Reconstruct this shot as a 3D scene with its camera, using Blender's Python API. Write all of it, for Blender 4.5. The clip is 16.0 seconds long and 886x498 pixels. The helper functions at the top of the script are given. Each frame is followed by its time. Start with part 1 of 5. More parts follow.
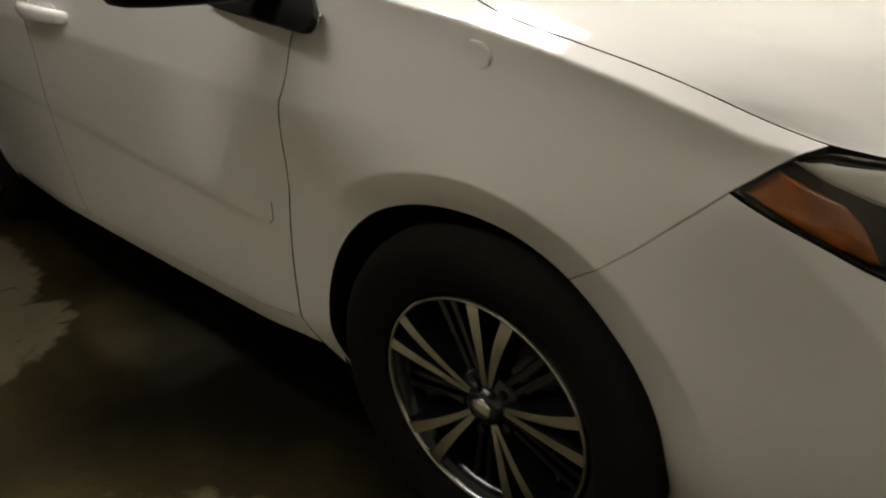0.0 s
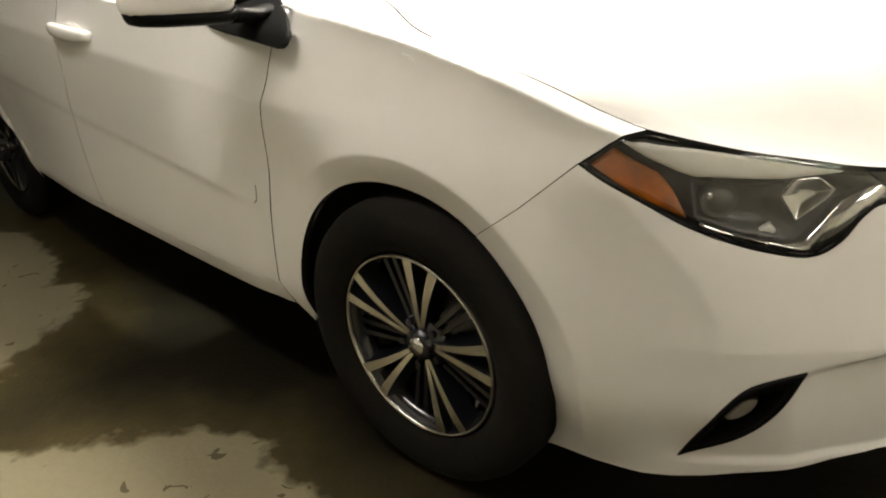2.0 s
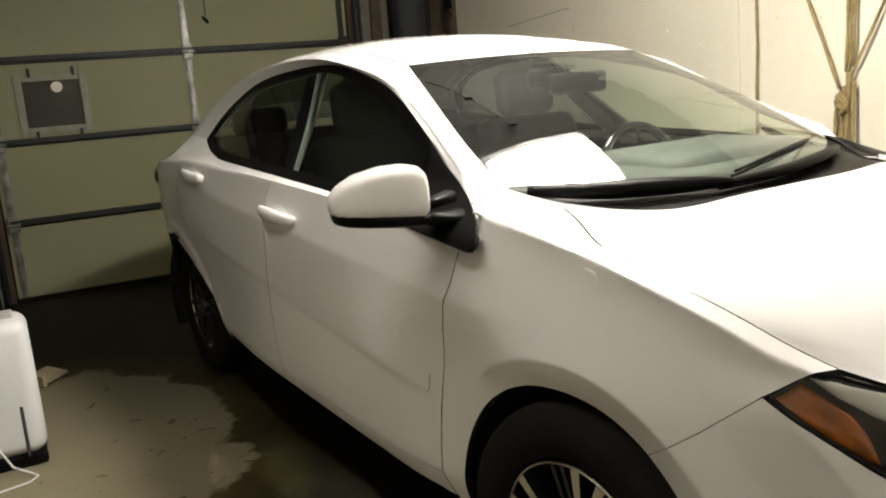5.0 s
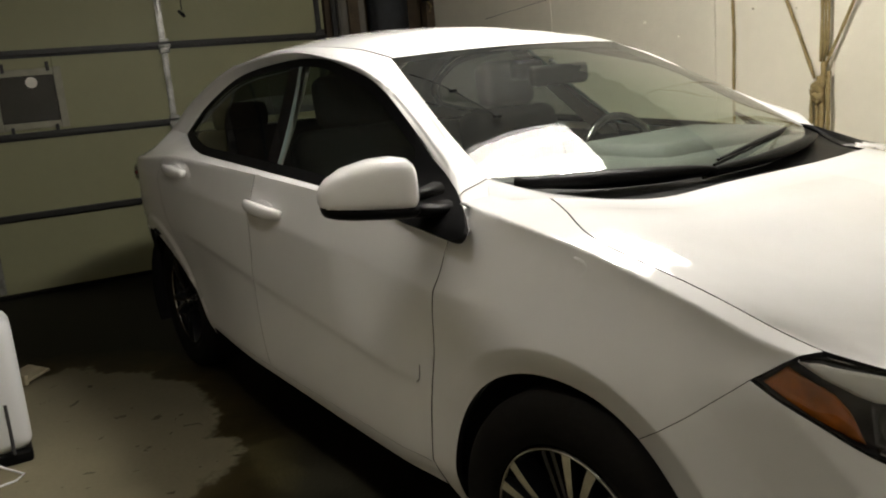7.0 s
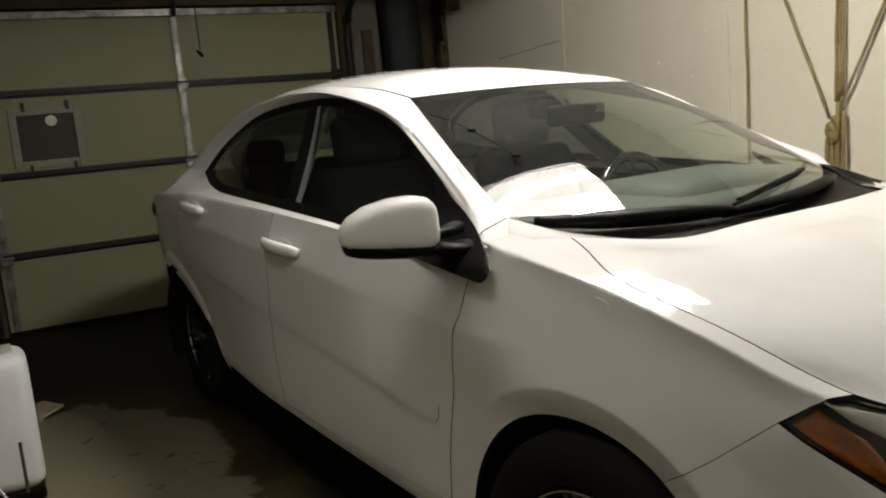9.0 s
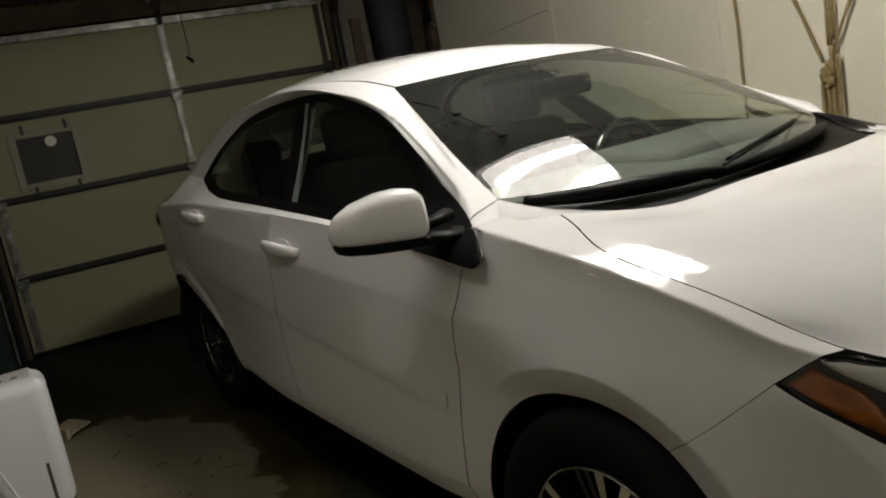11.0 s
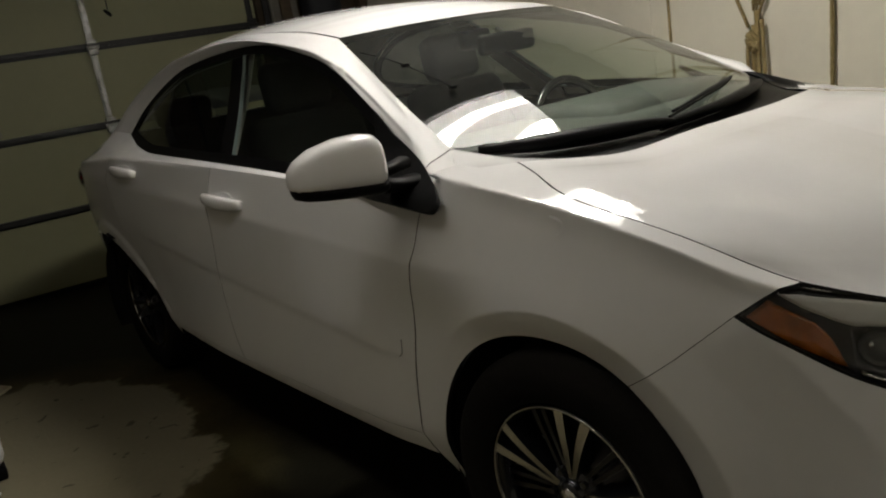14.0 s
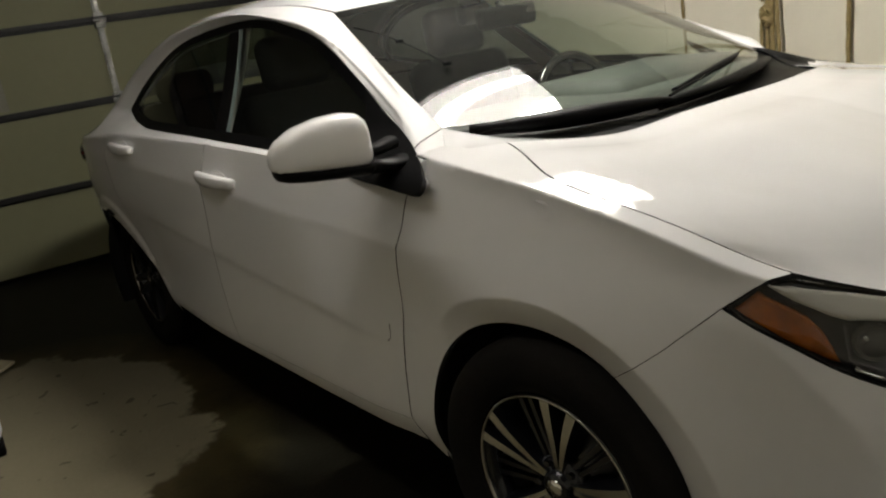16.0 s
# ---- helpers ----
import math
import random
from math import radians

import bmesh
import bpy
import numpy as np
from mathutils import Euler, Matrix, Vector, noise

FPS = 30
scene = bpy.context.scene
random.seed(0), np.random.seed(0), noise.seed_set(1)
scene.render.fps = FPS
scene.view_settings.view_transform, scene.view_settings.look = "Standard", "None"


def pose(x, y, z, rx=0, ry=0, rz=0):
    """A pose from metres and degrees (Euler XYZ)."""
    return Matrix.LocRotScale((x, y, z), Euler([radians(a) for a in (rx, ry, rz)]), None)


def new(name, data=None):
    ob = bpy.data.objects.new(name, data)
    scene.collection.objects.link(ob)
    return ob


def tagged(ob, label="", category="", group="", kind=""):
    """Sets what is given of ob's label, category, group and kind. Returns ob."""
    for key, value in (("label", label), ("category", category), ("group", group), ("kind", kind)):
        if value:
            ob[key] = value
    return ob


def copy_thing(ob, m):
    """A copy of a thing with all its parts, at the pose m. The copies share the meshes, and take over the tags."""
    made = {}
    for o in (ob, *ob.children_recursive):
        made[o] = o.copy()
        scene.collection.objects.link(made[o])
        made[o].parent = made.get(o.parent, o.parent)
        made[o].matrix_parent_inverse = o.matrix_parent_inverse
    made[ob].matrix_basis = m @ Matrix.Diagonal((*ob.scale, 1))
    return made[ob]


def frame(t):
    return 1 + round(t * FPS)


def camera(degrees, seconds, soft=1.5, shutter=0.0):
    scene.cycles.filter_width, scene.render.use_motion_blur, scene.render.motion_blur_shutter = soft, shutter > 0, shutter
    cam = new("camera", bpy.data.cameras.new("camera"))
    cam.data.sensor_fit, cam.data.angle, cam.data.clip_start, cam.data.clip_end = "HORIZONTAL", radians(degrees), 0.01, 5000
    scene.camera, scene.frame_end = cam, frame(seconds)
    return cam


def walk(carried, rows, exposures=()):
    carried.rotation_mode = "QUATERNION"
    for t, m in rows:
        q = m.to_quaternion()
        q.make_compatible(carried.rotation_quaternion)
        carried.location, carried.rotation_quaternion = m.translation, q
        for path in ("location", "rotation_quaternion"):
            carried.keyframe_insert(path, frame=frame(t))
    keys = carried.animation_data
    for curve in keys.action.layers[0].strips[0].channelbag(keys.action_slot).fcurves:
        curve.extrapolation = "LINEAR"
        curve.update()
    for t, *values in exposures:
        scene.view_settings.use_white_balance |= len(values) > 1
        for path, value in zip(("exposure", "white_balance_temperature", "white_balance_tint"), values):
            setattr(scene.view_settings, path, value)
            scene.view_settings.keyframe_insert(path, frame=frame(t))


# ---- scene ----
cam = camera(55.46, 16.0, soft=2.0, shutter=0.5)
ROWS = [  # seconds, place, turn
    (0.0, 0.820, -1.611, 1.141, 64.49, 6.00, 45.63),
    (0.5, 0.948, -1.637, 1.135, 64.17, 5.13, 46.87),
    (1.0, 1.068, -1.684, 1.156, 64.71, 5.20, 49.88),
    (1.5, 1.116, -1.764, 1.174, 65.87, 5.34, 46.12),
    (2.0, 1.173, -1.779, 1.185, 66.13, 5.58, 46.11),
    (2.5, 1.208, -1.763, 1.204, 67.81, 5.48, 47.30),
    (3.0, 1.197, -1.769, 1.218, 70.21, 6.35, 50.02),
    (3.5, 1.195, -1.808, 1.247, 73.86, 6.45, 53.43),
    (4.0, 1.185, -1.819, 1.270, 77.29, 5.58, 56.89),
    (4.5, 1.194, -1.839, 1.274, 78.14, 5.42, 58.02),
    (5.0, 1.170, -1.816, 1.270, 78.49, 4.41, 57.59),
    (7.5, 1.172, -1.864, 1.274, 78.10, 5.47, 55.13),
    (8.0, 1.173, -1.877, 1.279, 79.64, 5.81, 53.94),
    (8.5, 1.159, -1.876, 1.284, 80.41, 4.95, 54.94),
    (9.0, 1.159, -1.865, 1.278, 80.45, 4.74, 56.67),
    (11.5, 1.193, -1.813, 1.295, 78.63, 11.92, 55.31),
    (12.0, 1.190, -1.832, 1.293, 78.50, 12.77, 52.34),
    (12.5, 1.188, -1.857, 1.297, 79.55, 12.24, 48.73),
    (13.0, 1.161, -1.867, 1.294, 77.60, 8.21, 46.92),
    (13.5, 1.151, -1.878, 1.286, 77.24, 6.71, 48.55),
    (14.0, 1.148, -1.906, 1.262, 75.99, 9.21, 51.18),
    (14.5, 1.163, -1.919, 1.266, 76.18, 7.65, 51.46),
    (15.0, 1.166, -1.911, 1.263, 76.78, 8.21, 52.93),
    (15.5, 1.166, -1.897, 1.272, 76.34, 9.13, 51.68),
    (16.0, 1.145, -1.819, 1.257, 74.45, 9.10, 52.48),
]
EXPOSURES = [(0.0, -0.72, 6600, 10), (0.8, 0.1, 6600, 10), (1.5, 0.45, 6650, 10), (3.0, 0.46, 6750, 10), (3.7, 0.42, 6700, 10), (4.5, 0.13, 6600, 10), (5.2, -0.13, 6550, 10), (7.5, -0.9, 6400, 10), (9.0, -0.97, 6400, 10), (11.5, -1.4, 6400, 10), (12.5, -1.31, 6400, 10), (13.2, -1.58, 6400, 10), (14.5, -1.6, 6350, 10), (15.3, -1.5, 6350, 10), (16.0, -1.1, 6350, 10)]
walk(cam, [(t, pose(*row)) for t, *row in ROWS], EXPOSURES)

# ---- light: a windowless garage at night, lit by a ceiling panel and two added strips ----
world = bpy.data.worlds.new("night")
scene.world = world
world.use_nodes = True
world.node_tree.nodes["Background"].inputs[0].default_value = (0.02, 0.02, 0.025, 1)
world.node_tree.nodes["Background"].inputs[1].default_value = 0.05
# strength of an added, unseen strip that brightens the car's nose
FILL_END = 28.0
GLOW_MAIN, FILL_SIDE = 390.0, 21.0      # the main panel over the car, a weaker unseen strip added to light its side
FILL_C = (2.15, -0.25)
LAMP_A, FILL_B = (-0.83, -0.05), (-0.32, -1.62)
CEILING = 2.46
GARAGE = pose(0, 0, 0, 0, 0, -5.27)      # the car stands a little askew in the garage
DOOR_X, WALL_Y, LEFT_Y, BACK_X = -4.92, 1.55, -3.1, 2.9


# ---- materials ----
def material(name, color, rough=0.5, metal=0.0, coat=0.0, vary=0.0, scale=8.0, bump=0.0, bump_scale=60.0, second=None, spec=0.5, transmission=0.0, ior=1.45, rough_vary=0.0):
    """A principled material with variation of colour at two scales and fine relief."""
    m = bpy.data.materials.new(name)
    m.use_nodes = True
    nodes, links = m.node_tree.nodes, m.node_tree.links
    b = nodes["Principled BSDF"]
    b.inputs["Base Color"].default_value = (*color, 1)
    b.inputs["Roughness"].default_value = rough
    b.inputs["Metallic"].default_value = metal
    b.inputs["Coat Weight"].default_value = coat
    b.inputs["Specular IOR Level"].default_value = spec
    b.inputs["Coat Roughness"].default_value = 0.03
    b.inputs["Transmission Weight"].default_value = transmission
    b.inputs["IOR"].default_value = ior
    coord = nodes.new("ShaderNodeTexCoord")
    if vary or second:
        big, fine = nodes.new("ShaderNodeTexNoise"), nodes.new("ShaderNodeTexNoise")
        big.inputs["Scale"].default_value, big.inputs["Detail"].default_value = scale, 6
        fine.inputs["Scale"].default_value, fine.inputs["Detail"].default_value = scale * 12, 4
        for n in (big, fine):
            links.new(coord.outputs["Object"], n.inputs["Vector"])
        add = nodes.new("ShaderNodeMath")
        add.operation = "MULTIPLY_ADD"
        links.new(fine.outputs[0], add.inputs[0])
        add.inputs[1].default_value = 0.35
        links.new(big.outputs[0], add.inputs[2])
        ramp = nodes.new("ShaderNodeValToRGB")
        ramp.color_ramp.elements[0].position, ramp.color_ramp.elements[1].position = 0.45, 0.9
        dark = second or tuple(c * (1 - vary) for c in color)
        ramp.color_ramp.elements[0].color, ramp.color_ramp.elements[1].color = (*dark, 1), (*color, 1)
        links.new(add.outputs[0], ramp.inputs[0])
        links.new(ramp.outputs[0], b.inputs["Base Color"])
        if rough_vary:
            r = nodes.new("ShaderNodeMapRange")
            r.inputs["From Min"].default_value, r.inputs["From Max"].default_value = 0.45, 0.9
            r.inputs["To Min"].default_value, r.inputs["To Max"].default_value = rough + rough_vary, rough
            links.new(add.outputs[0], r.inputs[0])
            links.new(r.outputs[0], b.inputs["Roughness"])
    if bump:
        n, k = nodes.new("ShaderNodeTexNoise"), nodes.new("ShaderNodeBump")
        n.inputs["Scale"].default_value, n.inputs["Detail"].default_value = bump_scale, 5
        links.new(coord.outputs["Object"], n.inputs["Vector"])
        k.inputs["Strength"].default_value, k.inputs["Distance"].default_value = bump, 0.004
        links.new(n.outputs[0], k.inputs["Height"])
        links.new(k.outputs[0], b.inputs["Normal"])
    return m


def glowing(name, color, strength):
    m = bpy.data.materials.new(name)
    m.use_nodes = True
    b = m.node_tree.nodes["Principled BSDF"]
    b.inputs["Base Color"].default_value = (*color, 1)
    b.inputs["Emission Color"].default_value = (*color, 1)
    b.inputs["Emission Strength"].default_value = strength
    return m


def window_glass(name, tint, rough=0.0, dust=0.0, smear=None):
    """Thin glazing: tinted clear with a mirror film by Fresnel."""
    m = bpy.data.materials.new(name)
    m.use_nodes = True
    nodes, links = m.node_tree.nodes, m.node_tree.links
    nodes.remove(nodes["Principled BSDF"])
    clear, gloss, mix, facing, power, scale = (nodes.new("ShaderNode" + k) for k in ("BsdfTransparent", "BsdfGlossy", "MixShader", "LayerWeight", "Math", "Math"))
    clear.inputs[0].default_value = (*tint, 1)
    gloss.inputs["Roughness"].default_value = rough
    facing.inputs["Blend"].default_value = 0.5
    power.operation, scale.operation = "POWER", "MULTIPLY_ADD"
    links.new(facing.outputs["Facing"], power.inputs[0])
    power.inputs[1].default_value = 5.0
    links.new(power.outputs[0], scale.inputs[0])
    scale.inputs[1].default_value, scale.inputs[2].default_value = 0.92, 0.08
    links.new(scale.outputs[0], mix.inputs[0])
    links.new(clear.outputs[0], mix.inputs[1])
    links.new(gloss.outputs[0], mix.inputs[2])
    last = mix.outputs[0]
    if dust:
        coord, n, r, d, mix2 = (nodes.new("ShaderNode" + k) for k in ("TexCoord", "TexNoise", "MapRange", "BsdfDiffuse", "MixShader"))
        n.inputs["Scale"].default_value, n.inputs["Detail"].default_value, n.inputs["Distortion"].default_value = 75, 8, 0.6
        links.new(coord.outputs["Object"], n.inputs["Vector"])
        links.new(n.outputs[0], r.inputs[0])
        r.inputs["From Min"].default_value, r.inputs["From Max"].default_value = 0.52, 0.82
        r.inputs["To Min"].default_value, r.inputs["To Max"].default_value = dust * 0.55, dust * 1.3
        amount = r.outputs[0]
        if smear:      # wiped and splashed dust round one place
            far, fall, grain, mul, add = (nodes.new("ShaderNode" + k) for k in ("VectorMath", "MapRange", "MapRange", "Math", "Math"))
            far.operation, mul.operation, add.operation = "DISTANCE", "MULTIPLY", "ADD"
            links.new(coord.outputs["Object"], far.inputs[0])
            far.inputs[1].default_value = smear[0]
            links.new(far.outputs["Value"], fall.inputs[0])
            fall.inputs["From Min"].default_value, fall.inputs["From Max"].default_value = smear[1], 0.0
            n2 = nodes.new("ShaderNodeTexNoise")
            n2.inputs["Scale"].default_value, n2.inputs["Detail"].default_value, n2.inputs["Distortion"].default_value = 130, 6, 0.0
            links.new(coord.outputs["Object"], n2.inputs["Vector"])
            links.new(n2.outputs[0], grain.inputs[0])
            grain.inputs["From Min"].default_value, grain.inputs["From Max"].default_value = 0.48, 0.80
            grain.inputs["To Max"].default_value = 0.13
            links.new(fall.outputs[0], mul.inputs[0])
            links.new(grain.outputs[0], mul.inputs[1])
            links.new(mul.outputs[0], add.inputs[0])
            links.new(amount, add.inputs[1])
            amount = add.outputs[0]
        links.new(amount, mix2.inputs[0])
        d.inputs[0].default_value = (0.75, 0.78, 0.75, 1)
        links.new(last, mix2.inputs[1])
        links.new(d.outputs[0], mix2.inputs[2])
        last = mix2.outputs[0]
    links.new(last, nodes["Material Output"].inputs[0])
    return m


def wet_concrete(name):
    """Pale bare concrete with broad dark damp stains whose edges are ragged."""
    m = bpy.data.materials.new(name)
    m.use_nodes = True
    nodes, links = m.node_tree.nodes, m.node_tree.links
    b = nodes["Principled BSDF"]
    coord = nodes.new("ShaderNodeTexCoord")

    def noise_node(scale, detail=6, distortion=0.0):
        n = nodes.new("ShaderNodeTexNoise")
        n.inputs["Scale"].default_value, n.inputs["Detail"].default_value, n.inputs["Distortion"].default_value = scale, detail, distortion
        links.new(coord.outputs["Object"], n.inputs["Vector"])
        return n.outputs[0]

    def calc(op, a, c=None, k=None):
        n = nodes.new("ShaderNodeMath")
        n.operation = op
        for i, v in enumerate((a, c, k)):
            if v is None:
                continue
            if isinstance(v, (int, float)):
                n.inputs[i].default_value = v
            else:
                links.new(v, n.inputs[i])
        return n.outputs[0]

    sep = nodes.new("ShaderNodeSeparateXYZ")
    links.new(coord.outputs["Object"], sep.inputs[0])
    x, y = sep.outputs[0], sep.outputs[1]
    rag = calc("ADD", calc("MULTIPLY", calc("SUBTRACT", noise_node(2.6, 8, 0.4), 0.5), 0.5), calc("MULTIPLY", calc("SUBTRACT", noise_node(13, 5), 0.5), 0.22))
    dry = None
    for cx, cy, rx, ry in DRY_PATCHES:
        dx, dy = calc("DIVIDE", calc("SUBTRACT", x, cx), rx), calc("DIVIDE", calc("SUBTRACT", y, cy), ry)
        r = calc("SUBTRACT", 1.0, calc("SQRT", calc("ADD", calc("MULTIPLY", dx, dx), calc("MULTIPLY", dy, dy))))
        dry = r if dry is None else calc("MAXIMUM", dry, r)
    field = calc("ADD", dry, rag)
    spots = calc("GREATER_THAN", noise_node(13, 3, 0.8), 0.68)
    edge = nodes.new("ShaderNodeMapRange")
    links.new(field, edge.inputs[0])
    edge.inputs["From Min"].default_value, edge.inputs["From Max"].default_value = -0.02, 0.035
    dryness = calc("MULTIPLY", edge.outputs[0], calc("SUBTRACT", 1.0, calc("MULTIPLY", spots, 0.8)))
    half = nodes.new("ShaderNodeMapRange")
    links.new(field, half.inputs[0])
    # narrow brown rim: damp beyond it stays near black, deepening the car's shade too
    half.inputs["From Min"].default_value, half.inputs["From Max"].default_value = -0.36, 0.0
    wet, damp = nodes.new("ShaderNodeMix"), nodes.new("ShaderNodeMix")
    for n in (wet, damp):
        n.data_type = "RGBA"
    links.new(calc("MULTIPLY", half.outputs[0], calc("MULTIPLY", noise_node(1.7, 7, 0.5), 1.9)), wet.inputs["Factor"])
    wet.inputs["A"].default_value, wet.inputs["B"].default_value = (0.010, 0.0085, 0.005, 1), (0.062, 0.049, 0.020, 1)
    links.new(dryness, damp.inputs["Factor"])
    links.new(wet.outputs["Result"], damp.inputs["A"])
    grain = nodes.new("ShaderNodeMix")
    grain.data_type = "RGBA"
    links.new(calc("ADD", calc("MULTIPLY", noise_node(45, 6), 0.4), calc("MULTIPLY", noise_node(3.5, 6, 0.3), 0.6)), grain.inputs["Factor"])
    grain.inputs["A"].default_value, grain.inputs["B"].default_value = (0.180, 0.160, 0.104, 1), (0.26, 0.235, 0.158, 1)
    links.new(grain.outputs["Result"], damp.inputs["B"])
    links.new(damp.outputs["Result"], b.inputs["Base Color"])
    rough = nodes.new("ShaderNodeMapRange")
    links.new(dryness, rough.inputs[0])
    rough.inputs["To Min"].default_value, rough.inputs["To Max"].default_value = 0.55, 0.9
    links.new(rough.outputs[0], b.inputs["Roughness"])
    k = nodes.new("ShaderNodeBump")
    k.inputs["Strength"].default_value, k.inputs["Distance"].default_value = 0.35, 0.004
    b.inputs["Specular IOR Level"].default_value = 0.15
    links.new(noise_node(70, 6), k.inputs["Height"])
    links.new(k.outputs[0], b.inputs["Normal"])
    return m


DRY_PATCHES = [(-2.20, -1.55, 0.98, 0.66), (-0.19, -1.71, 0.75, 0.67), (-3.1, -2.3, 0.7, 0.4)]
CONCRETE = wet_concrete("damp concrete")
PAINT = material("white car paint", (0.785, 0.783, 0.778), 0.6, coat=1.0, vary=0.03, scale=3, spec=0.2)
BLACK_TRIM = material("black trim", (0.0042, 0.0042, 0.0045), 0.45, vary=0.3, scale=20, bump=0.15, bump_scale=400, spec=0.10)
GLOSS_BLACK = material("gloss black", (0.008, 0.008, 0.009), 0.12, coat=0.6)
DARK_INSIDE = material("dark cavity", (0.006, 0.006, 0.006), 0.9, vary=0.4, scale=10)
RUBBER = material("tyre rubber", (0.014, 0.0128, 0.0112), 0.9, vary=0.45, scale=6, bump=0.3, bump_scale=90, spec=0.15)
RIB_BLACK = material("gloss black rib paint", (0.006, 0.0065, 0.009), 0.28, coat=0.15)
RIM_DARK = material("dark grey wheel paint", (0.022, 0.024, 0.032), 0.2, metal=0.5, coat=0.7)
RIM_CUT = material("machined aluminium", (0.58, 0.565, 0.53), 0.22, metal=1.0, vary=0.15, scale=30)
DISC = material("brake disc steel", (0.10, 0.10, 0.105), 0.4, metal=1.0, vary=0.4, scale=15)
CHROME = material("chrome", (0.75, 0.75, 0.76), 0.08, metal=1.0)
AMBER = material("amber reflector", (0.40, 0.105, 0.005), 0.15, coat=0.6, second=(0.09, 0.026, 0.004), scale=26)
FOG_LENS = material("pale fog lamp lens", (0.26, 0.25, 0.21), 0.2, coat=0.6, vary=0.2, scale=30)
CHANNEL = material("grey-green channel", (0.24, 0.31, 0.30), 0.4, metal=0.3)
BARE_BOARD = material("pale board wall", (0.60, 0.56, 0.46), 0.85, vary=0.4, scale=2.0, bump=0.3)
LAMP_SILVER = material("lamp reflector", (0.62, 0.62, 0.62), 0.18, metal=1.0, vary=0.2, scale=18)
BROW = material("pale satin plastic", (0.74, 0.73, 0.70), 0.4, coat=0.3)
LAMP_GREY = material("lamp housing grey", (0.085, 0.085, 0.09), 0.35, metal=0.3, vary=0.3, scale=10)
LAMP_BEZEL = material("satin lamp bezel", (0.70, 0.69, 0.66), 0.35, metal=0.25)
PROJECTOR = material("smoked projector glass", (0.045, 0.045, 0.042), 0.38, coat=0.25)
LENS = window_glass("clear lens", (0.93, 0.94, 0.93))
WINDSHIELD = window_glass("windscreen glass", (0.93, 0.995, 0.915), dust=0.026, smear=((-0.82, -0.36, 1.19), 0.24))
SIDE_GLASS = window_glass("tinted side glass", (0.71, 0.775, 0.70), dust=0.006)
REAR_GLASS = window_glass("privacy glass", (0.30, 0.34, 0.33), dust=0.006)
SEAT_CLOTH = material("dark seat cloth", (0.022, 0.022, 0.023), 0.9, vary=0.3, scale=30, bump=0.4, bump_scale=300)
DASH = material("grey dash plastic", (0.075, 0.08, 0.078), 0.6, vary=0.2, scale=25, bump=0.3, bump_scale=350)
LINING = material("pale headlining", (0.45, 0.44, 0.40), 0.9, vary=0.1, scale=10)
WALL_PAINT = material("cream wall paint", (0.76, 0.72, 0.595), 0.75, vary=0.10, scale=1.3, bump=0.25, bump_scale=45)
DOOR_PANEL = material("pale green-grey door panel", (0.265, 0.262, 0.150), 0.6, vary=0.10, scale=1.5, bump=0.2, bump_scale=60)
STEEL = material("galvanised steel", (0.36, 0.36, 0.34), 0.42, metal=0.7, second=(0.10, 0.097, 0.085), scale=12, bump=0.2)
DARK_STEEL = material("dark painted steel", (0.012, 0.012, 0.012), 0.5, metal=0.1, vary=0.4, scale=14, bump=0.2)
DARK_WOOD = material("dark lumber", (0.085, 0.06, 0.035), 0.8, vary=0.5, scale=7, bump=0.4)
GREY_POST = material("dull grey paint", (0.15, 0.14, 0.12), 0.8, vary=0.3, scale=6, bump=0.3)
CEILING_MAT = material("grey ceiling board", (0.16, 0.14, 0.105), 0.85, vary=0.2, scale=1.5, bump=0.2)
ROPE = material("yellow rope", (0.34, 0.26, 0.115), 0.85, vary=0.4, scale=40, bump=0.8, bump_scale=250)
WHITE_PLASTIC = material("white plastic", (0.72, 0.73, 0.74), 0.4, vary=0.06, scale=6, bump=0.05, bump_scale=300)
CLOTH_GREEN = material("dark green cloth", (0.02, 0.035, 0.025), 0.9, vary=0.5, scale=12, bump=0.6)
BLUE_GREY = material("blue grey fabric", (0.024, 0.027, 0.032), 0.7, vary=0.5, scale=8, bump=0.4)
RED = material("red plastic lens", (0.09, 0.008, 0.010), 0.15, coat=0.6)
LAMP_TINT = (1.0, 0.94, 0.845)
GLOW_A = (glowing("main tube", LAMP_TINT, GLOW_MAIN), glowing("main diffuser", LAMP_TINT, GLOW_MAIN * 0.06))
FILL_GLOW_B = (glowing("side fill tube", LAMP_TINT, FILL_SIDE), glowing("side fill diffuser", LAMP_TINT, FILL_SIDE * 0.3))
FILL_GLOW_C = (glowing("end fill tube", LAMP_TINT, FILL_END), glowing("end fill diffuser", LAMP_TINT, FILL_END * 0.3))
CARD = material("pale cardboard", (0.46, 0.40, 0.27), 0.9, vary=0.3, scale=18, bump=0.3)
FRAME_PLASTIC = material("dull window frame plastic", (0.30, 0.29, 0.22), 0.5, vary=0.25, scale=14, bump=0.1)
NIGHT_PANE = material("night pane", (0.035, 0.035, 0.032), 0.08, vary=0.3, scale=5)
PAPER = material("paper", (0.78, 0.76, 0.70), 0.8, vary=0.1, scale=20)


# ---- mesh tools ----
def mesh_from(name, verts, faces, mat, smooth_shade=True):
    me = bpy.data.meshes.new(name)
    me.from_pydata([tuple(map(float, v)) for v in verts], [], faces)
    me.materials.append(mat)
    me.polygons.foreach_set("use_smooth", [smooth_shade] * len(me.polygons))
    me.update()
    return me


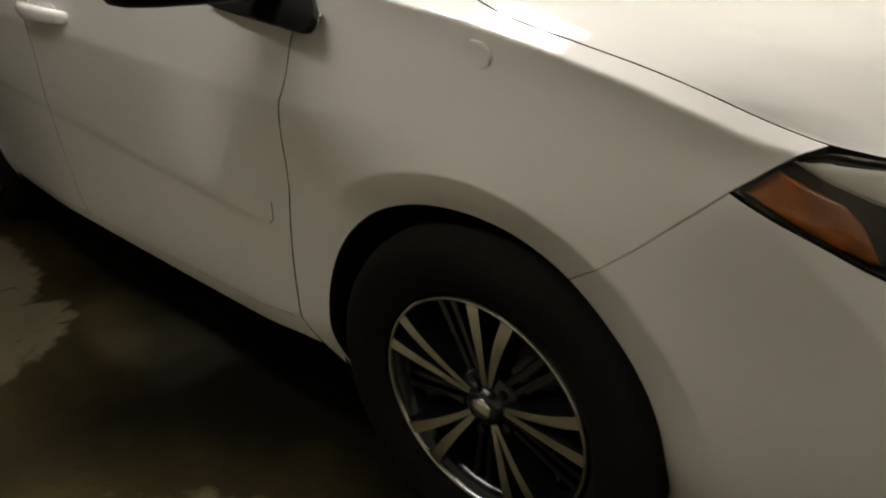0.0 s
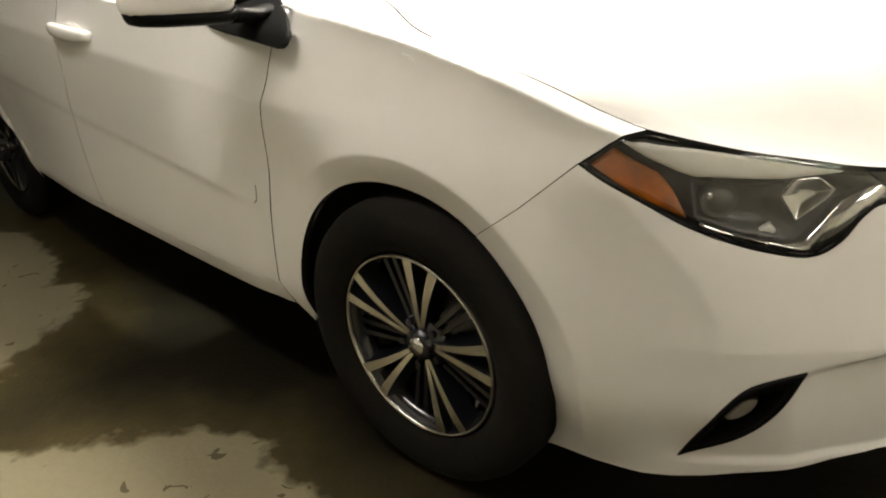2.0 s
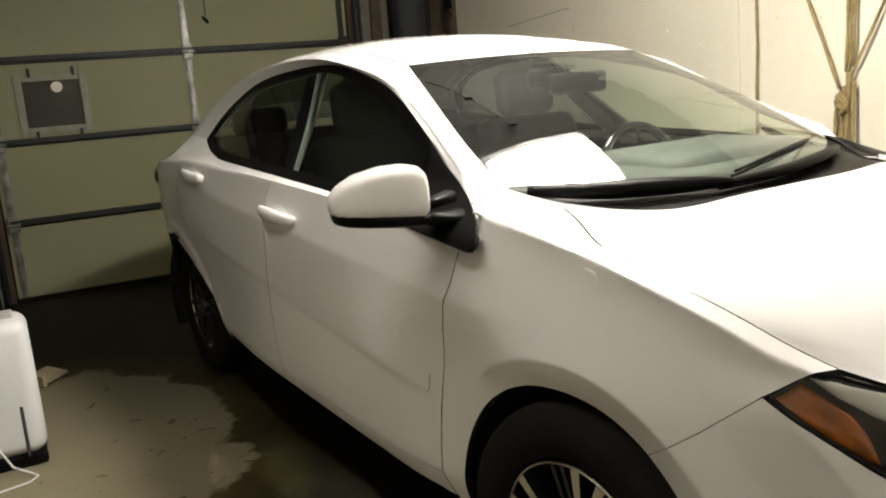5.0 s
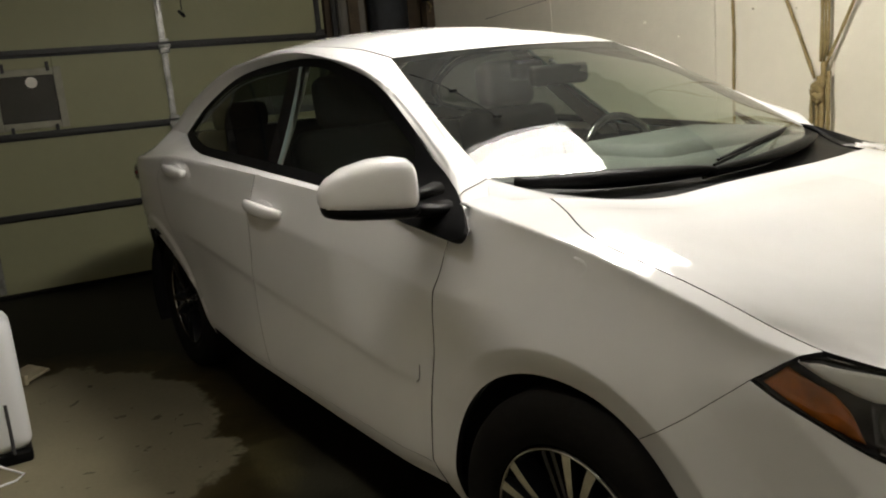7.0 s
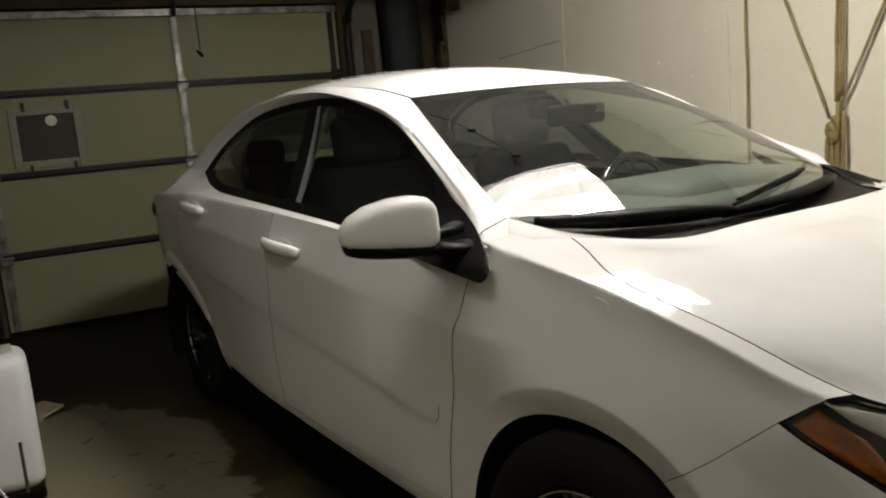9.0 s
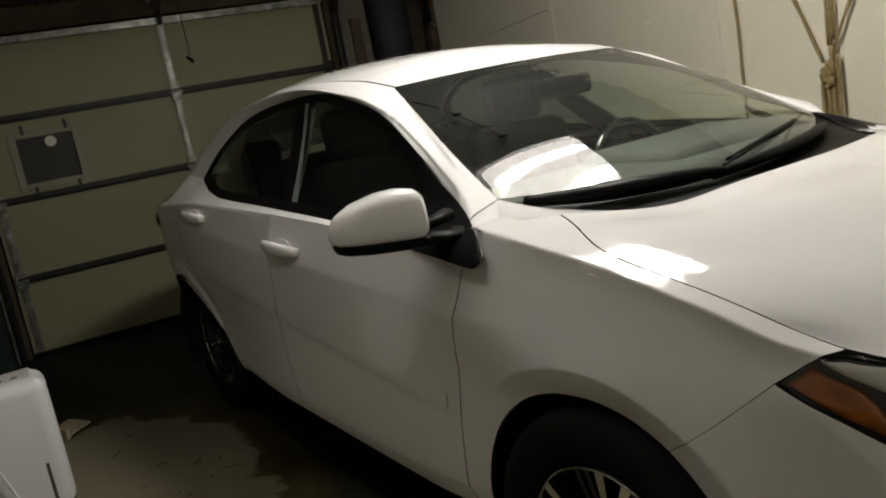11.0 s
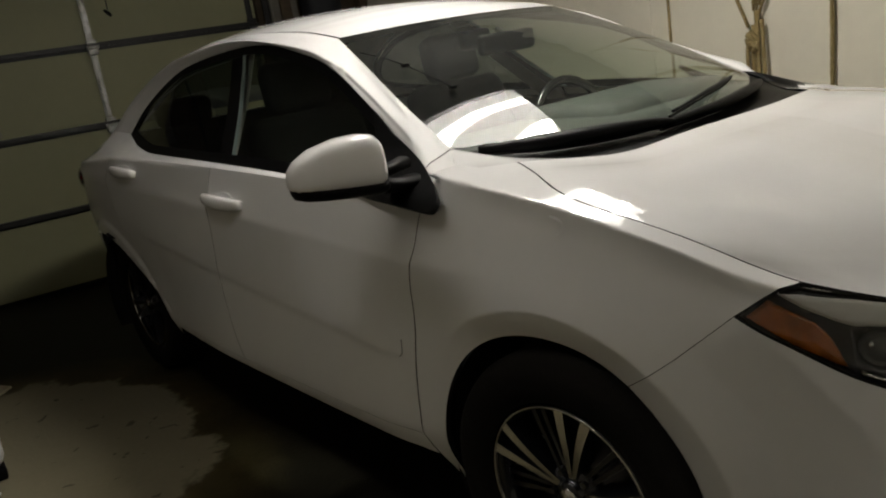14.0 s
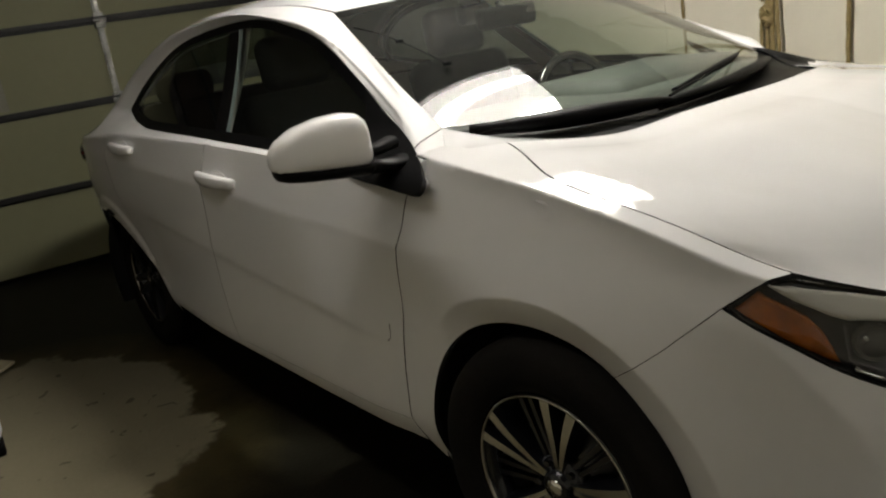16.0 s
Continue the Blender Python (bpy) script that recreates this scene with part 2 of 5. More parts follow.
def adopt(name, me, parent, label="", m=None):
    ob = new(name, me)
    ob.parent = parent
    if m is not None:
        ob.matrix_basis = m
    if label:
        ob["label"] = label
    return ob


def part(name, bm, mat, parent, label="", m=None, smooth_shade=False):
    """Links a bmesh as one mesh object under a thing or a part."""
    me = bpy.data.meshes.new(name)
    bm.to_mesh(me)
    bm.free()
    me.materials.append(mat)
    me.polygons.foreach_set("use_smooth", [smooth_shade] * len(me.polygons))
    return adopt(name, me, parent, label, m)


def thing(name, label, category, group="", m=None):
    ob = new(name)
    ob.empty_display_size = 0.1
    if m is not None:
        ob.matrix_basis = m
    return tagged(ob, label, category, group)


def box(sx, sy, sz, bevel=0.0, at=(0, 0, 0), segments=2, bm=None):
    """A box with rounded edges, its centre at a place."""
    bm = bm or bmesh.new()
    r = bmesh.ops.create_cube(bm, size=1, matrix=Matrix.Translation(at) @ Matrix.Diagonal((sx, sy, sz, 1)))
    if bevel:
        edges = list({e for v in r["verts"] for e in v.link_edges})
        bmesh.ops.bevel(bm, geom=edges, offset=bevel, segments=segments, affect="EDGES", profile=0.5)
    return bm


def tube(path, radius, sides=8, closed=False, bm=None, squash=1.0):
    """A pipe along a list of places; radius may be a list."""
    bm = bm or bmesh.new()
    path = [Vector(p) for p in path]
    rings = []
    n = len(path)
    for i, p in enumerate(path):
        a, c = (path[(i - 1) % n], path[(i + 1) % n]) if closed else (path[max(i - 1, 0)], path[min(i + 1, n - 1)])
        d = (c - a).normalized()
        ref = Vector((0, 0, 1)) if abs(d.z) < 0.9 else Vector((0, 1, 0))
        u = d.cross(ref).normalized()
        w = u.cross(d)
        r = radius[i] if isinstance(radius, (list, tuple)) else radius
        rings.append([bm.verts.new(p + r * (math.cos(t) * u + squash * math.sin(t) * w)) for t in (2 * math.pi * k / sides for k in range(sides))])
    for i in range(n if closed else n - 1):
        r0, r1 = rings[i], rings[(i + 1) % n]
        for k in range(sides):
            bm.faces.new((r0[k], r0[(k + 1) % sides], r1[(k + 1) % sides], r1[k]))
    if not closed:
        bm.faces.new(rings[0][::-1])
        bm.faces.new(rings[-1])
    bmesh.ops.recalc_face_normals(bm, faces=bm.faces)
    return bm


def lathe(profile, sides=64, bm=None):
    """A turned body about the y axis: profile of (radius, y)."""
    bm = bm or bmesh.new()
    rings = [[bm.verts.new((r * math.cos(2 * math.pi * k / sides), y, r * math.sin(2 * math.pi * k / sides))) for k in range(sides)] for r, y in profile]
    for a, c in zip(rings, rings[1:]):
        for k in range(sides):
            bm.faces.new((a[k], a[(k + 1) % sides], c[(k + 1) % sides], c[k]))
    bmesh.ops.recalc_face_normals(bm, faces=bm.faces)
    return bm


def spread(points, n):
    """n places at even lengths along a line of points, keeping its corners."""
    p = np.array(points, float)
    d = np.concatenate([[0], np.cumsum(np.linalg.norm(np.diff(p, axis=0), axis=1))])
    t = np.linspace(0, d[-1], n)
    for v in d[1:-1]:
        t[1 + np.argmin(np.abs(t[1:-1] - v))] = v
    t = np.sort(t)
    return np.stack([np.interp(t, d, p[:, k]) for k in range(p.shape[1])], 1)


def curve(points, n=24):
    """A rounded line through points (Catmull-Rom)."""
    p = np.array(points, float)
    p = np.vstack([2 * p[0] - p[1], p, 2 * p[-1] - p[-2]])
    out = []
    for i in range(1, len(p) - 2):
        for t in np.linspace(0, 1, n, endpoint=False):
            a, b, c, e = p[i - 1:i + 3]
            out.append(0.5 * ((2 * b) + (c - a) * t + (2 * a - 5 * b + 4 * c - e) * t * t + (3 * b - a - 3 * c + e) * t ** 3))
    return np.vstack([out, p[-2]])


def patch(bottom, top, left, right, nu, nv, gaps=(0, 0, 0, 0)):
    """A grid between four lines (Coons), drawn back from them by gaps (bottom, top, left, right) in metres."""
    bottom, top, left, right = spread(bottom, nu), spread(top, nu), spread(left, nv), spread(right, nv)
    lu = max(np.linalg.norm(np.diff(bottom, axis=0), axis=1).sum(), np.linalg.norm(np.diff(top, axis=0), axis=1).sum())
    lv = max(np.linalg.norm(np.diff(left, axis=0), axis=1).sum(), np.linalg.norm(np.diff(right, axis=0), axis=1).sum())
    u, v = np.linspace(0, 1, nu)[:, None, None], np.linspace(0, 1, nv)[None, :, None]
    g = (1 - v) * bottom[:, None] + v * top[:, None] + (1 - u) * left[None] + u * right[None]
    g -= (1 - u) * (1 - v) * bottom[0] + u * (1 - v) * bottom[-1] + (1 - u) * v * top[0] + u * v * top[-1]
    b, t, l, r = gaps
    for k, (edge, inner, gap) in enumerate(((g[:, 0], g[:, 1], b), (g[:, -1], g[:, -2], t), (g[0], g[1], l), (g[-1], g[-2], r))):
        if gap:
            d = inner - edge
            edge += d * np.minimum(0.8, gap / np.maximum(1e-6, np.linalg.norm(d, axis=1, keepdims=True)))
    return g


def sheet(name, grid, mat, parent, label="", flange=0.0, mirror=False, thick=0.0, flip=False):
    """A grid of places as one panel; flange turns its rim inwards so that the joints have depth."""
    nu, nv = grid.shape[:2]
    verts = grid.reshape(-1, 3).copy()
    faces = [(i * nv + j, (i + 1) * nv + j, (i + 1) * nv + j + 1, i * nv + j + 1) for i in range(nu - 1) for j in range(nv - 1)]
    if flange:
        du, dv = np.gradient(grid, axis=0), np.gradient(grid, axis=1)
        nrm = np.cross(du, dv)
        nrm /= np.maximum(1e-9, np.linalg.norm(nrm, axis=2, keepdims=True))
        if flip:
            nrm = -nrm
        rim = [(i, 0) for i in range(nu)] + [(nu - 1, j) for j in range(1, nv)] + [(i, nv - 1) for i in range(nu - 2, -1, -1)] + [(0, j) for j in range(nv - 2, 0, -1)]
        base = len(verts)
        verts = np.vstack([verts, [grid[i, j] for i, j in rim], [grid[i, j] - nrm[i, j] * flange for i, j in rim]])
        k = len(rim)
        for a in range(k):
            b = (a + 1) % k
            ia, ib = rim[a][0] * nv + rim[a][1], rim[b][0] * nv + rim[b][1]
            faces.append((base + b, base + a, base + k + a, base + k + b))
    if mirror:
        verts = verts * np.array([1, -1, 1])
    if mirror != flip:
        faces = [f[::-1] for f in faces]
    me = mesh_from(name, verts, faces, mat)
    if flange:
        me.materials.append(DARK_INSIDE)
        for a in range(k):
            me.polygons[(nu - 1) * (nv - 1) + a].material_index = 1
    return adopt(name, me, parent, label)


# ---- the car's surfaces: origin under the front axle, x forward, right side at minus y ----
HALF, NOSE_N, TAIL_N = 0.885, 2.85, 2.8
NOSE_X0, NOSE_A, TAIL_X0, TAIL_A = -0.7, 1.65, -2.35, 1.32


def plan_table():
    """The half outline seen from above, by length along the side: s, x, y and the outward normal."""
    f = np.linspace(0, math.pi / 2, 400)
    fx = NOSE_X0 + NOSE_A * np.sin(f) ** (2 / NOSE_N)
    fy = -HALF * np.cos(f) ** (2 / NOSE_N)
    rx = TAIL_X0 - TAIL_A * np.sin(f) ** (2 / TAIL_N)
    ry = -HALF * np.cos(f) ** (2 / TAIL_N)
    mx = np.linspace(TAIL_X0, NOSE_X0, 200)[1:-1]
    x = np.concatenate([rx[::-1], mx, fx])
    y = np.concatenate([ry[::-1], np.full(len(mx), -HALF), fy])
    y[np.abs(y) < 1e-9] = 0
    d = np.concatenate([[0], np.cumsum(np.hypot(np.diff(x), np.diff(y)))])
    s = d - np.interp(-1.0, x, d) - 1.0
    tx, ty = np.gradient(x, s), np.gradient(y, s)
    n = np.hypot(tx, ty)
    return s, x, y, ty / n, -tx / n


PLAN = plan_table()
S_REAR, S_FRONT = PLAN[0][0], PLAN[0][-1]


def smooth(t):
    t = np.clip(t, 0, 1)
    return t * t * (3 - 2 * t)


def crest(s):
    """Height at which the side turns over: belt line of the doors, crest of the front wing."""
    s = np.asarray(s, float)
    return sum(np.interp(s + d, [-3.7, -3.0, -2.4, -1.5, -0.9, -0.35, -0.05, 0.15, 0.31, 0.45, 1.6],
                     [0.94, 0.985, 1.012, 0.985, 0.966, 0.983, 0.936, 0.895, 0.858, 0.799, 0.62]) for d in (-0.06, -0.03, 0, 0.03, 0.06)) / 5


def body(s, g):
    """Point of the outer skin at length s along the side and height g up it (past the crest: inwards)."""
    s, g = np.broadcast_arrays(np.asarray(s, float), np.asarray(g, float))
    ps, px, py, nx, ny = PLAN
    x, y, ox, oy = (np.interp(s, ps, a) for a in (px, py, nx, ny))
    top = crest(s)
    e = np.clip((g - top + 0.005) / 0.010, 0, 1)
    over = 0.005 * e * e + np.clip(g - top - 0.005, 0, None)
    z = g - over * (0.69 + 0.19 * smooth((0.06 - s) / 0.24) * smooth((s + 0.6) / 0.2))
    side = 1 - smooth((s - 0.0) / 0.45)                        # fades towards the nose
    mid = smooth((s + 3.3) / 0.5)
    crease = 0.80 - 0.062 * (s + 0.36)
    fade = smooth((-0.06 - s) / 0.34)
    up = np.clip(z - crease, -0.01, None)
    inset = 0.40 * fade * (up + 0.01) + (1 - fade) * side * 0.227 * np.clip(z - 0.62, 0, None) ** 1.3
    inset += 0.05 * smooth((0.36 - z) / 0.20) * (1 - 0.75 * smooth((s - 0.3) / 0.25)) + 0.0038 * smooth((0.550 - 0.093 * (s + 0.5) - z) / 0.026) * smooth((-0.45 - s) / 0.05) * smooth((s + 2.3) / 0.2)
    inset += 0.020 * (1 - mid) * smooth((z - 0.7) / 0.3)
    inset += 0.10 * smooth((s - 0.35) / 0.6) * np.clip(z - 0.45, 0, None) / 0.35 + 0.014 * smooth((s - 0.72) / 0.1) * smooth((0.420 + 0.20 * (s - 0.745) - z) / 0.018)
    inset -= 0.007 * smooth((s - 0.50) / 0.12) * smooth((0.232 + 0.10 * (s - 0.55) - z) / 0.02)
    inset += 0.028 * smooth((s + 0.62) / 0.30) * (1 - smooth((s - 0.05) / 0.35)) * smooth((0.80 - z) / 0.2)
    inset += 0.045 * smooth((-1.5 - s) / 0.9) * smooth((0.80 - z) / 0.35)
    wing = smooth((s + 0.32) / 0.22) * (1 - smooth((s - 0.15) / 0.35))     # hollow under the crest, fuller below it
    inset += wing * (0.020 * smooth((z - 0.67) / 0.15) - 2.6 * np.clip(0.055 - (top - z), 0, 0.055) ** 2)
    inset += 0.04 * smooth((-0.295 - s) / 0.05) * smooth((s + 0.46) / 0.05) * smooth((z - 0.895) / 0.04) * (1 - smooth((z - 0.962) / 0.015))      # tucks under the mirror's corner piece
    r = np.hypot(s + 0.022, z - 0.31)
    here = smooth((s + 0.40) / 0.36) * smooth((z - 0.12) / 0.15)
    inset += here * (0.38 * np.clip(0.412 - r, 0, 0.075) - 0.026 * np.clip((0.62 - r) / 0.208, 0, 1) ** 1.6)
    r = np.hypot(s + 2.70, z - 0.31)
    inset -= 0.010 * smooth((0.430 - r) / 0.02) * smooth((z - 0.12) / 0.1)
    ridge = np.interp(z, [0.30, 0.407, 0.498, 0.575, 0.685, 0.75], [0.600, 0.611, 0.611, 0.570, 0.473, 0.42])
    inset -= 0.013 * np.clip(1 - np.abs(s - ridge) / 0.15, 0, 1) * smooth((z - 0.24) / 0.1) * smooth((0.80 - z) / 0.08)
    inset += over * 0.97
    return np.stack([x - ox * inset, y - oy * inset, z], -1)


def glass(x, z):
    """Side windows and the frame round them."""
    x, z = np.broadcast_arrays(np.asarray(x, float), np.asarray(z, float))
    t = np.clip((z - 0.93) / 0.45, -0.2, 1.2)
    base = 0.838 - 0.05 * smooth((-2.2 - x) / 0.8)
    lean = 0.062 * smooth((x + 1.05) / 0.45) * smooth((z - 0.925) / 0.10)
    y = -(base - 0.40 * t + 0.06 * t * np.abs(t) - lean)
    return np.stack([x, y, z], -1)


# ---- the garage ----
def setting(name, bm, mat, label, category, smooth_shade=False):
    me = bpy.data.meshes.new(name)
    bm.to_mesh(me)
    bm.free()
    me.materials.append(mat)
    me.polygons.foreach_set("use_smooth", [smooth_shade] * len(me.polygons))
    ob = new(name, me)
    ob.matrix_basis = GARAGE
    return tagged(ob, label, category, kind="structure")


floor_bm = bmesh.new()
bmesh.ops.create_grid(floor_bm, x_segments=40, y_segments=30, size=1, matrix=Matrix.Translation(((DOOR_X + BACK_X) / 2, (LEFT_Y + WALL_Y) / 2, 0)) @ Matrix.Diagonal(((BACK_X - DOOR_X) / 2 + 0.6, (WALL_Y - LEFT_Y) / 2 + 0.2, 1, 1)))
floor = setting("floor", floor_bm, CONCRETE, "bare concrete garage floor with dark damp stains", "floor")
floor.matrix_basis = Matrix.Identity(4)
floor.data.transform(GARAGE)
wall_far = setting("wall_north", box(BACK_X - DOOR_X + 0.3, 0.12, CEILING, at=((DOOR_X + BACK_X) / 2, WALL_Y + 0.072, CEILING / 2)), WALL_PAINT, "cream painted garage side wall of sheet panels", "wall")
seams = [DOOR_X, -3.16, -1.80, -0.43, 0.79, 2.01, BACK_X]
for a, c in zip(seams, seams[1:]):
    part("panel", box(c - a - 0.004, 0.012, CEILING - 0.01, 0.002, at=((a + c) / 2, WALL_Y + 0.006, CEILING / 2), segments=1), WALL_PAINT, wall_far)
crack = [(-3.95 + 0.05 * k, WALL_Y + 0.001, 1.585 + 0.0035 * k + 0.006 * noise.noise(Vector((k * 0.7, 3.1, 0)))) for k in range(16)]
part("crack", tube(crack, [0.002 + 0.002 * abs(noise.noise(Vector((k * 1.3, 0, 0)))) for k in range(16)], 5), DARK_WOOD, wall_far, "dark crack across a wall panel")
DARK_END = -1.75      # unseen near wall splits here: pale bounces light, dark dims the car's rear
setting("wall_south", box(BACK_X - DARK_END + 0.15, 0.12, CEILING, at=((DARK_END + BACK_X + 0.15) / 2, LEFT_Y - 0.06, CEILING / 2)), BARE_BOARD, "pale board garage wall", "wall")
setting("wall_south_end", box(DARK_END - DOOR_X + 0.15, 0.12, CEILING, at=((DARK_END + DOOR_X - 0.15) / 2, LEFT_Y - 0.06, CEILING / 2)), DARK_WOOD, "unseen dark wall section that dims the car's rear", "wall")
setting("wall_east", box(0.12, WALL_Y - LEFT_Y, CEILING, at=(BACK_X + 0.06, (LEFT_Y + WALL_Y) / 2, CEILING / 2)), WALL_PAINT, "cream painted garage end wall", "wall")
setting("ceiling", box(BACK_X - DOOR_X + 0.5, WALL_Y - LEFT_Y + 0.3, 0.1, at=((DOOR_X + BACK_X) / 2, (LEFT_Y + WALL_Y) / 2, CEILING + 0.05)), CEILING_MAT, "grey unpainted ceiling board", "ceiling")
OPEN_L, OPEN_R, OPEN_TOP = -1.84, 0.72, 2.13
west = box(0.14, OPEN_L - LEFT_Y, CEILING, at=(DOOR_X - 0.06, (OPEN_L + LEFT_Y) / 2, CEILING / 2))
box(0.14, WALL_Y - OPEN_R, CEILING, at=(DOOR_X - 0.06, (WALL_Y + OPEN_R) / 2, CEILING / 2), bm=west)
box(0.14, OPEN_R - OPEN_L, CEILING - OPEN_TOP, at=(DOOR_X - 0.06, (OPEN_L + OPEN_R) / 2, (CEILING + OPEN_TOP) / 2), bm=west)
setting("wall_west", west, DARK_WOOD, "dark wooden door wall with a header beam", "wall")


def garage_door():
    """A closed sectional door: four panels, a strut across each joint, stiles, hinges and one small window."""
    door = thing("garage_door", "closed sectional garage door of pale green-grey panels with dark struts", "garage door", m=GARAGE @ pose(DOOR_X - 0.03, (OPEN_L + OPEN_R) / 2, 0))
    width, high = OPEN_R - OPEN_L - 0.02, 0.529
    wy0, wy1, wz0, wz1 = -1.03, -0.68, 1.15, 1.45
    for k in range(4):
        z = high * (k + 0.5) + 0.004
        if k == 2:
            bm = box(0.04, wy0 + width / 2, high - 0.008, 0.006, at=(0, (wy0 - width / 2) / 2, z))
            box(0.04, width / 2 - wy1, high - 0.008, 0.006, at=(0, (wy1 + width / 2) / 2, z), bm=bm)
            box(0.04, wy1 - wy0, wz0 - high * 2 - 0.008, at=(0, (wy0 + wy1) / 2, (wz0 + high * 2 + 0.004) / 2), bm=bm)
            box(0.04, wy1 - wy0, high * 3 - wz1 - 0.004, at=(0, (wy0 + wy1) / 2, (wz1 + high * 3) / 2), bm=bm)
        else:
            bm = box(0.04, width, high - 0.008, 0.006, at=(0, 0, z))
        part("panel", bm, DOOR_PANEL, door)
    for k in (1, 2, 3):
        bm = box(0.045, width - 0.06, 0.012, at=(0.045, 0, high * k + 0.022))
        box(0.006, width - 0.06, 0.05, at=(0.026, 0, high * k + 0.003), bm=bm)
        box(0.012, width - 0.06, 0.03, at=(0.066, 0, high * k + 0.012), bm=bm)
        part("strut", bm, DARK_STEEL, door, "dark steel strut along a panel joint")
    part("top_rail", box(0.03, width, 0.05, 0.004, at=(0.036, 0, high * 4 - 0.028)), STEEL, door, "bare galvanised top rail")
    part("bottom_seal", box(0.05, width, 0.03, 0.008, at=(0.004, 0, 0.012)), RUBBER, door)
    for y in (-width / 2 + 0.05, 0.055, width / 2 - 0.05):
        for k in range(4):
            bm = box(0.014, 0.042, high - 0.05, 0.002, at=(0.028, y, high * (k + 0.5) + 0.01))
            box(0.012, 0.02, high - 0.09, 0.002, at=(0.036, y, high * (k + 0.5) + 0.01), bm=bm)
            end = y > 0.5
            stile = part("stile", bm, DARK_STEEL if end else STEEL, door, "dark steel end stile" if end else "streaked galvanised stile")
            if k:
                hb = box(0.03, 0.07, 0.10, 0.006, at=(0.05, y, high * k))
                bmesh.ops.create_cone(hb, cap_ends=True, segments=10, radius1=0.012, radius2=0.012, depth=0.085, matrix=Matrix.Translation((0.068, y, high * k)) @ Matrix.Rotation(radians(90), 4, "X"))
                part("hinge", hb, DARK_STEEL if end else STEEL, stile)
    wy, wz, ww, wh = (wy0 + wy1) / 2, (wz0 + wz1) / 2, wy1 - wy0, wz1 - wz0
    win = part("window", box(0.05, 0.048, wh + 0.10, 0.004, at=(0.01, wy0 - 0.024, wz)), FRAME_PLASTIC, door, "small double window in a pale metal frame")
    for a in (box(0.05, 0.048, wh + 0.10, 0.004, at=(0.01, wy1 + 0.024, wz)), box(0.046, ww, 0.045, 0.004, at=(0.01, wy, wz0 - 0.0225)), box(0.046, ww, 0.045, 0.004, at=(0.01, wy, wz1 + 0.0225))):
        part("frame", a, FRAME_PLASTIC, win)
    part("pane", box(0.004, ww + 0.02, wh + 0.02, at=(0.004, wy, wz)), NIGHT_PANE, win, "dark night pane")
    disc = bmesh.new()
    bmesh.ops.create_cone(disc, cap_ends=True, segments=28, radius1=0.036, radius2=0.036, depth=0.003, matrix=Matrix.Translation((0.009, -0.82, 1.407)) @ Matrix.Rotation(radians(90), 4, "Y"))
    part("sticker", disc, PAPER, win, "round white sticker")
    for y in (wy0 + 0.05, wy1 - 0.03):
        for z in (wz0 - 0.055, wz1 + 0.055):
            part("clip", box(0.03, 0.02, 0.06, 0.003, at=(0.035, y, z)), DARK_STEEL, win)
    return door


garage_door()


# ---- the car ----
car = thing("car", "white four-door sedan with a dusty windscreen, parked in the garage", "car")
NU = 44


def skin(lines, nu=NU, nv=30, gaps=(0.0025,) * 4, lift=0.0):
    g = patch(*lines, nu, nv, gaps)
    p = body(g[..., 0], g[..., 1])
    return p


def panel(name, lines, parent=None, nu=NU, nv=30, gaps=(0.0025,) * 4, label="", mat=None):
    """A skin panel on both sides of the car."""
    p = skin(lines, nu, nv, gaps)
    a = sheet(name, p, mat or PAINT, parent or car, label, flange=0.016)
    b = sheet(name, p, mat or PAINT, parent or car, label, flange=0.016, mirror=True)
    return a, b


def arc(ax, a0, a1, r=0.346, cz=0.315, n=26):
    return [(ax + r * math.cos(radians(a)), cz + r * math.sin(radians(a))) for a in np.linspace(a0, a1, n)]


ARCH_F, ARCH_R = -0.033, -2.70
SILL = 0.338
FRONT_CUT = curve([(-0.352, 0.925), (-0.357, 0.87), (-0.362, 0.814), (-0.40, 0.695), (-0.44, 0.517), (-0.457, 0.36), (-0.455, SILL)], 5)
B_CUT = curve([(-1.475, 0.985), (-1.465, 0.80), (-1.492, 0.60), (-1.475, 0.43), (-1.44, SILL)], 6)
REAR_CUT = curve([(-2.47, 1.032), (-2.475, 0.90), (-2.45, 0.78), (-2.38, 0.66), (-2.27, 0.48), (-2.13, SILL)], 6)


def edge(s):
    """Height past the crest at which the bonnet begins."""
    return crest(s) + sum(np.interp(s + d, [-0.20, -0.12, -0.075, -0.03, 0.02, 0.097, 0.191, 0.288, 0.356, 0.42, 0.46, 0.492, 0.53], [0.152, 0.115, 0.089, 0.062, 0.042, 0.036, 0.038, 0.040, 0.043, 0.043, 0.034, 0.027, 0.018]) for d in (-0.03, 0, 0.03)) / 3


HOOD_S = np.linspace(-0.198, 0.492, 44)
HOOD_LINE = [(s, edge(s)) for s in HOOD_S]
LAMP_TIP, HOOD_CORNER = (0.392, 0.755), (0.492, float(edge(0.492)))
LAMP_TOP = [HOOD_CORNER, (0.635, 0.771), (0.732, 0.749), (0.829, 0.728), (0.95, 0.712), (1.05, 0.702)]
LAMP_LOW = [tuple(p) for p in curve([LAMP_TIP, (0.481, 0.704), (0.562, 0.656), (0.643, 0.623), (0.710, 0.605), (0.756, 0.603), (0.797, 0.623), (0.837, 0.660), (0.885, 0.672), (1.05, 0.668)], 4)]
SEAM = [arc(ARCH_F, 53, 53, n=1)[0], (0.287, 0.671), LAMP_TIP]

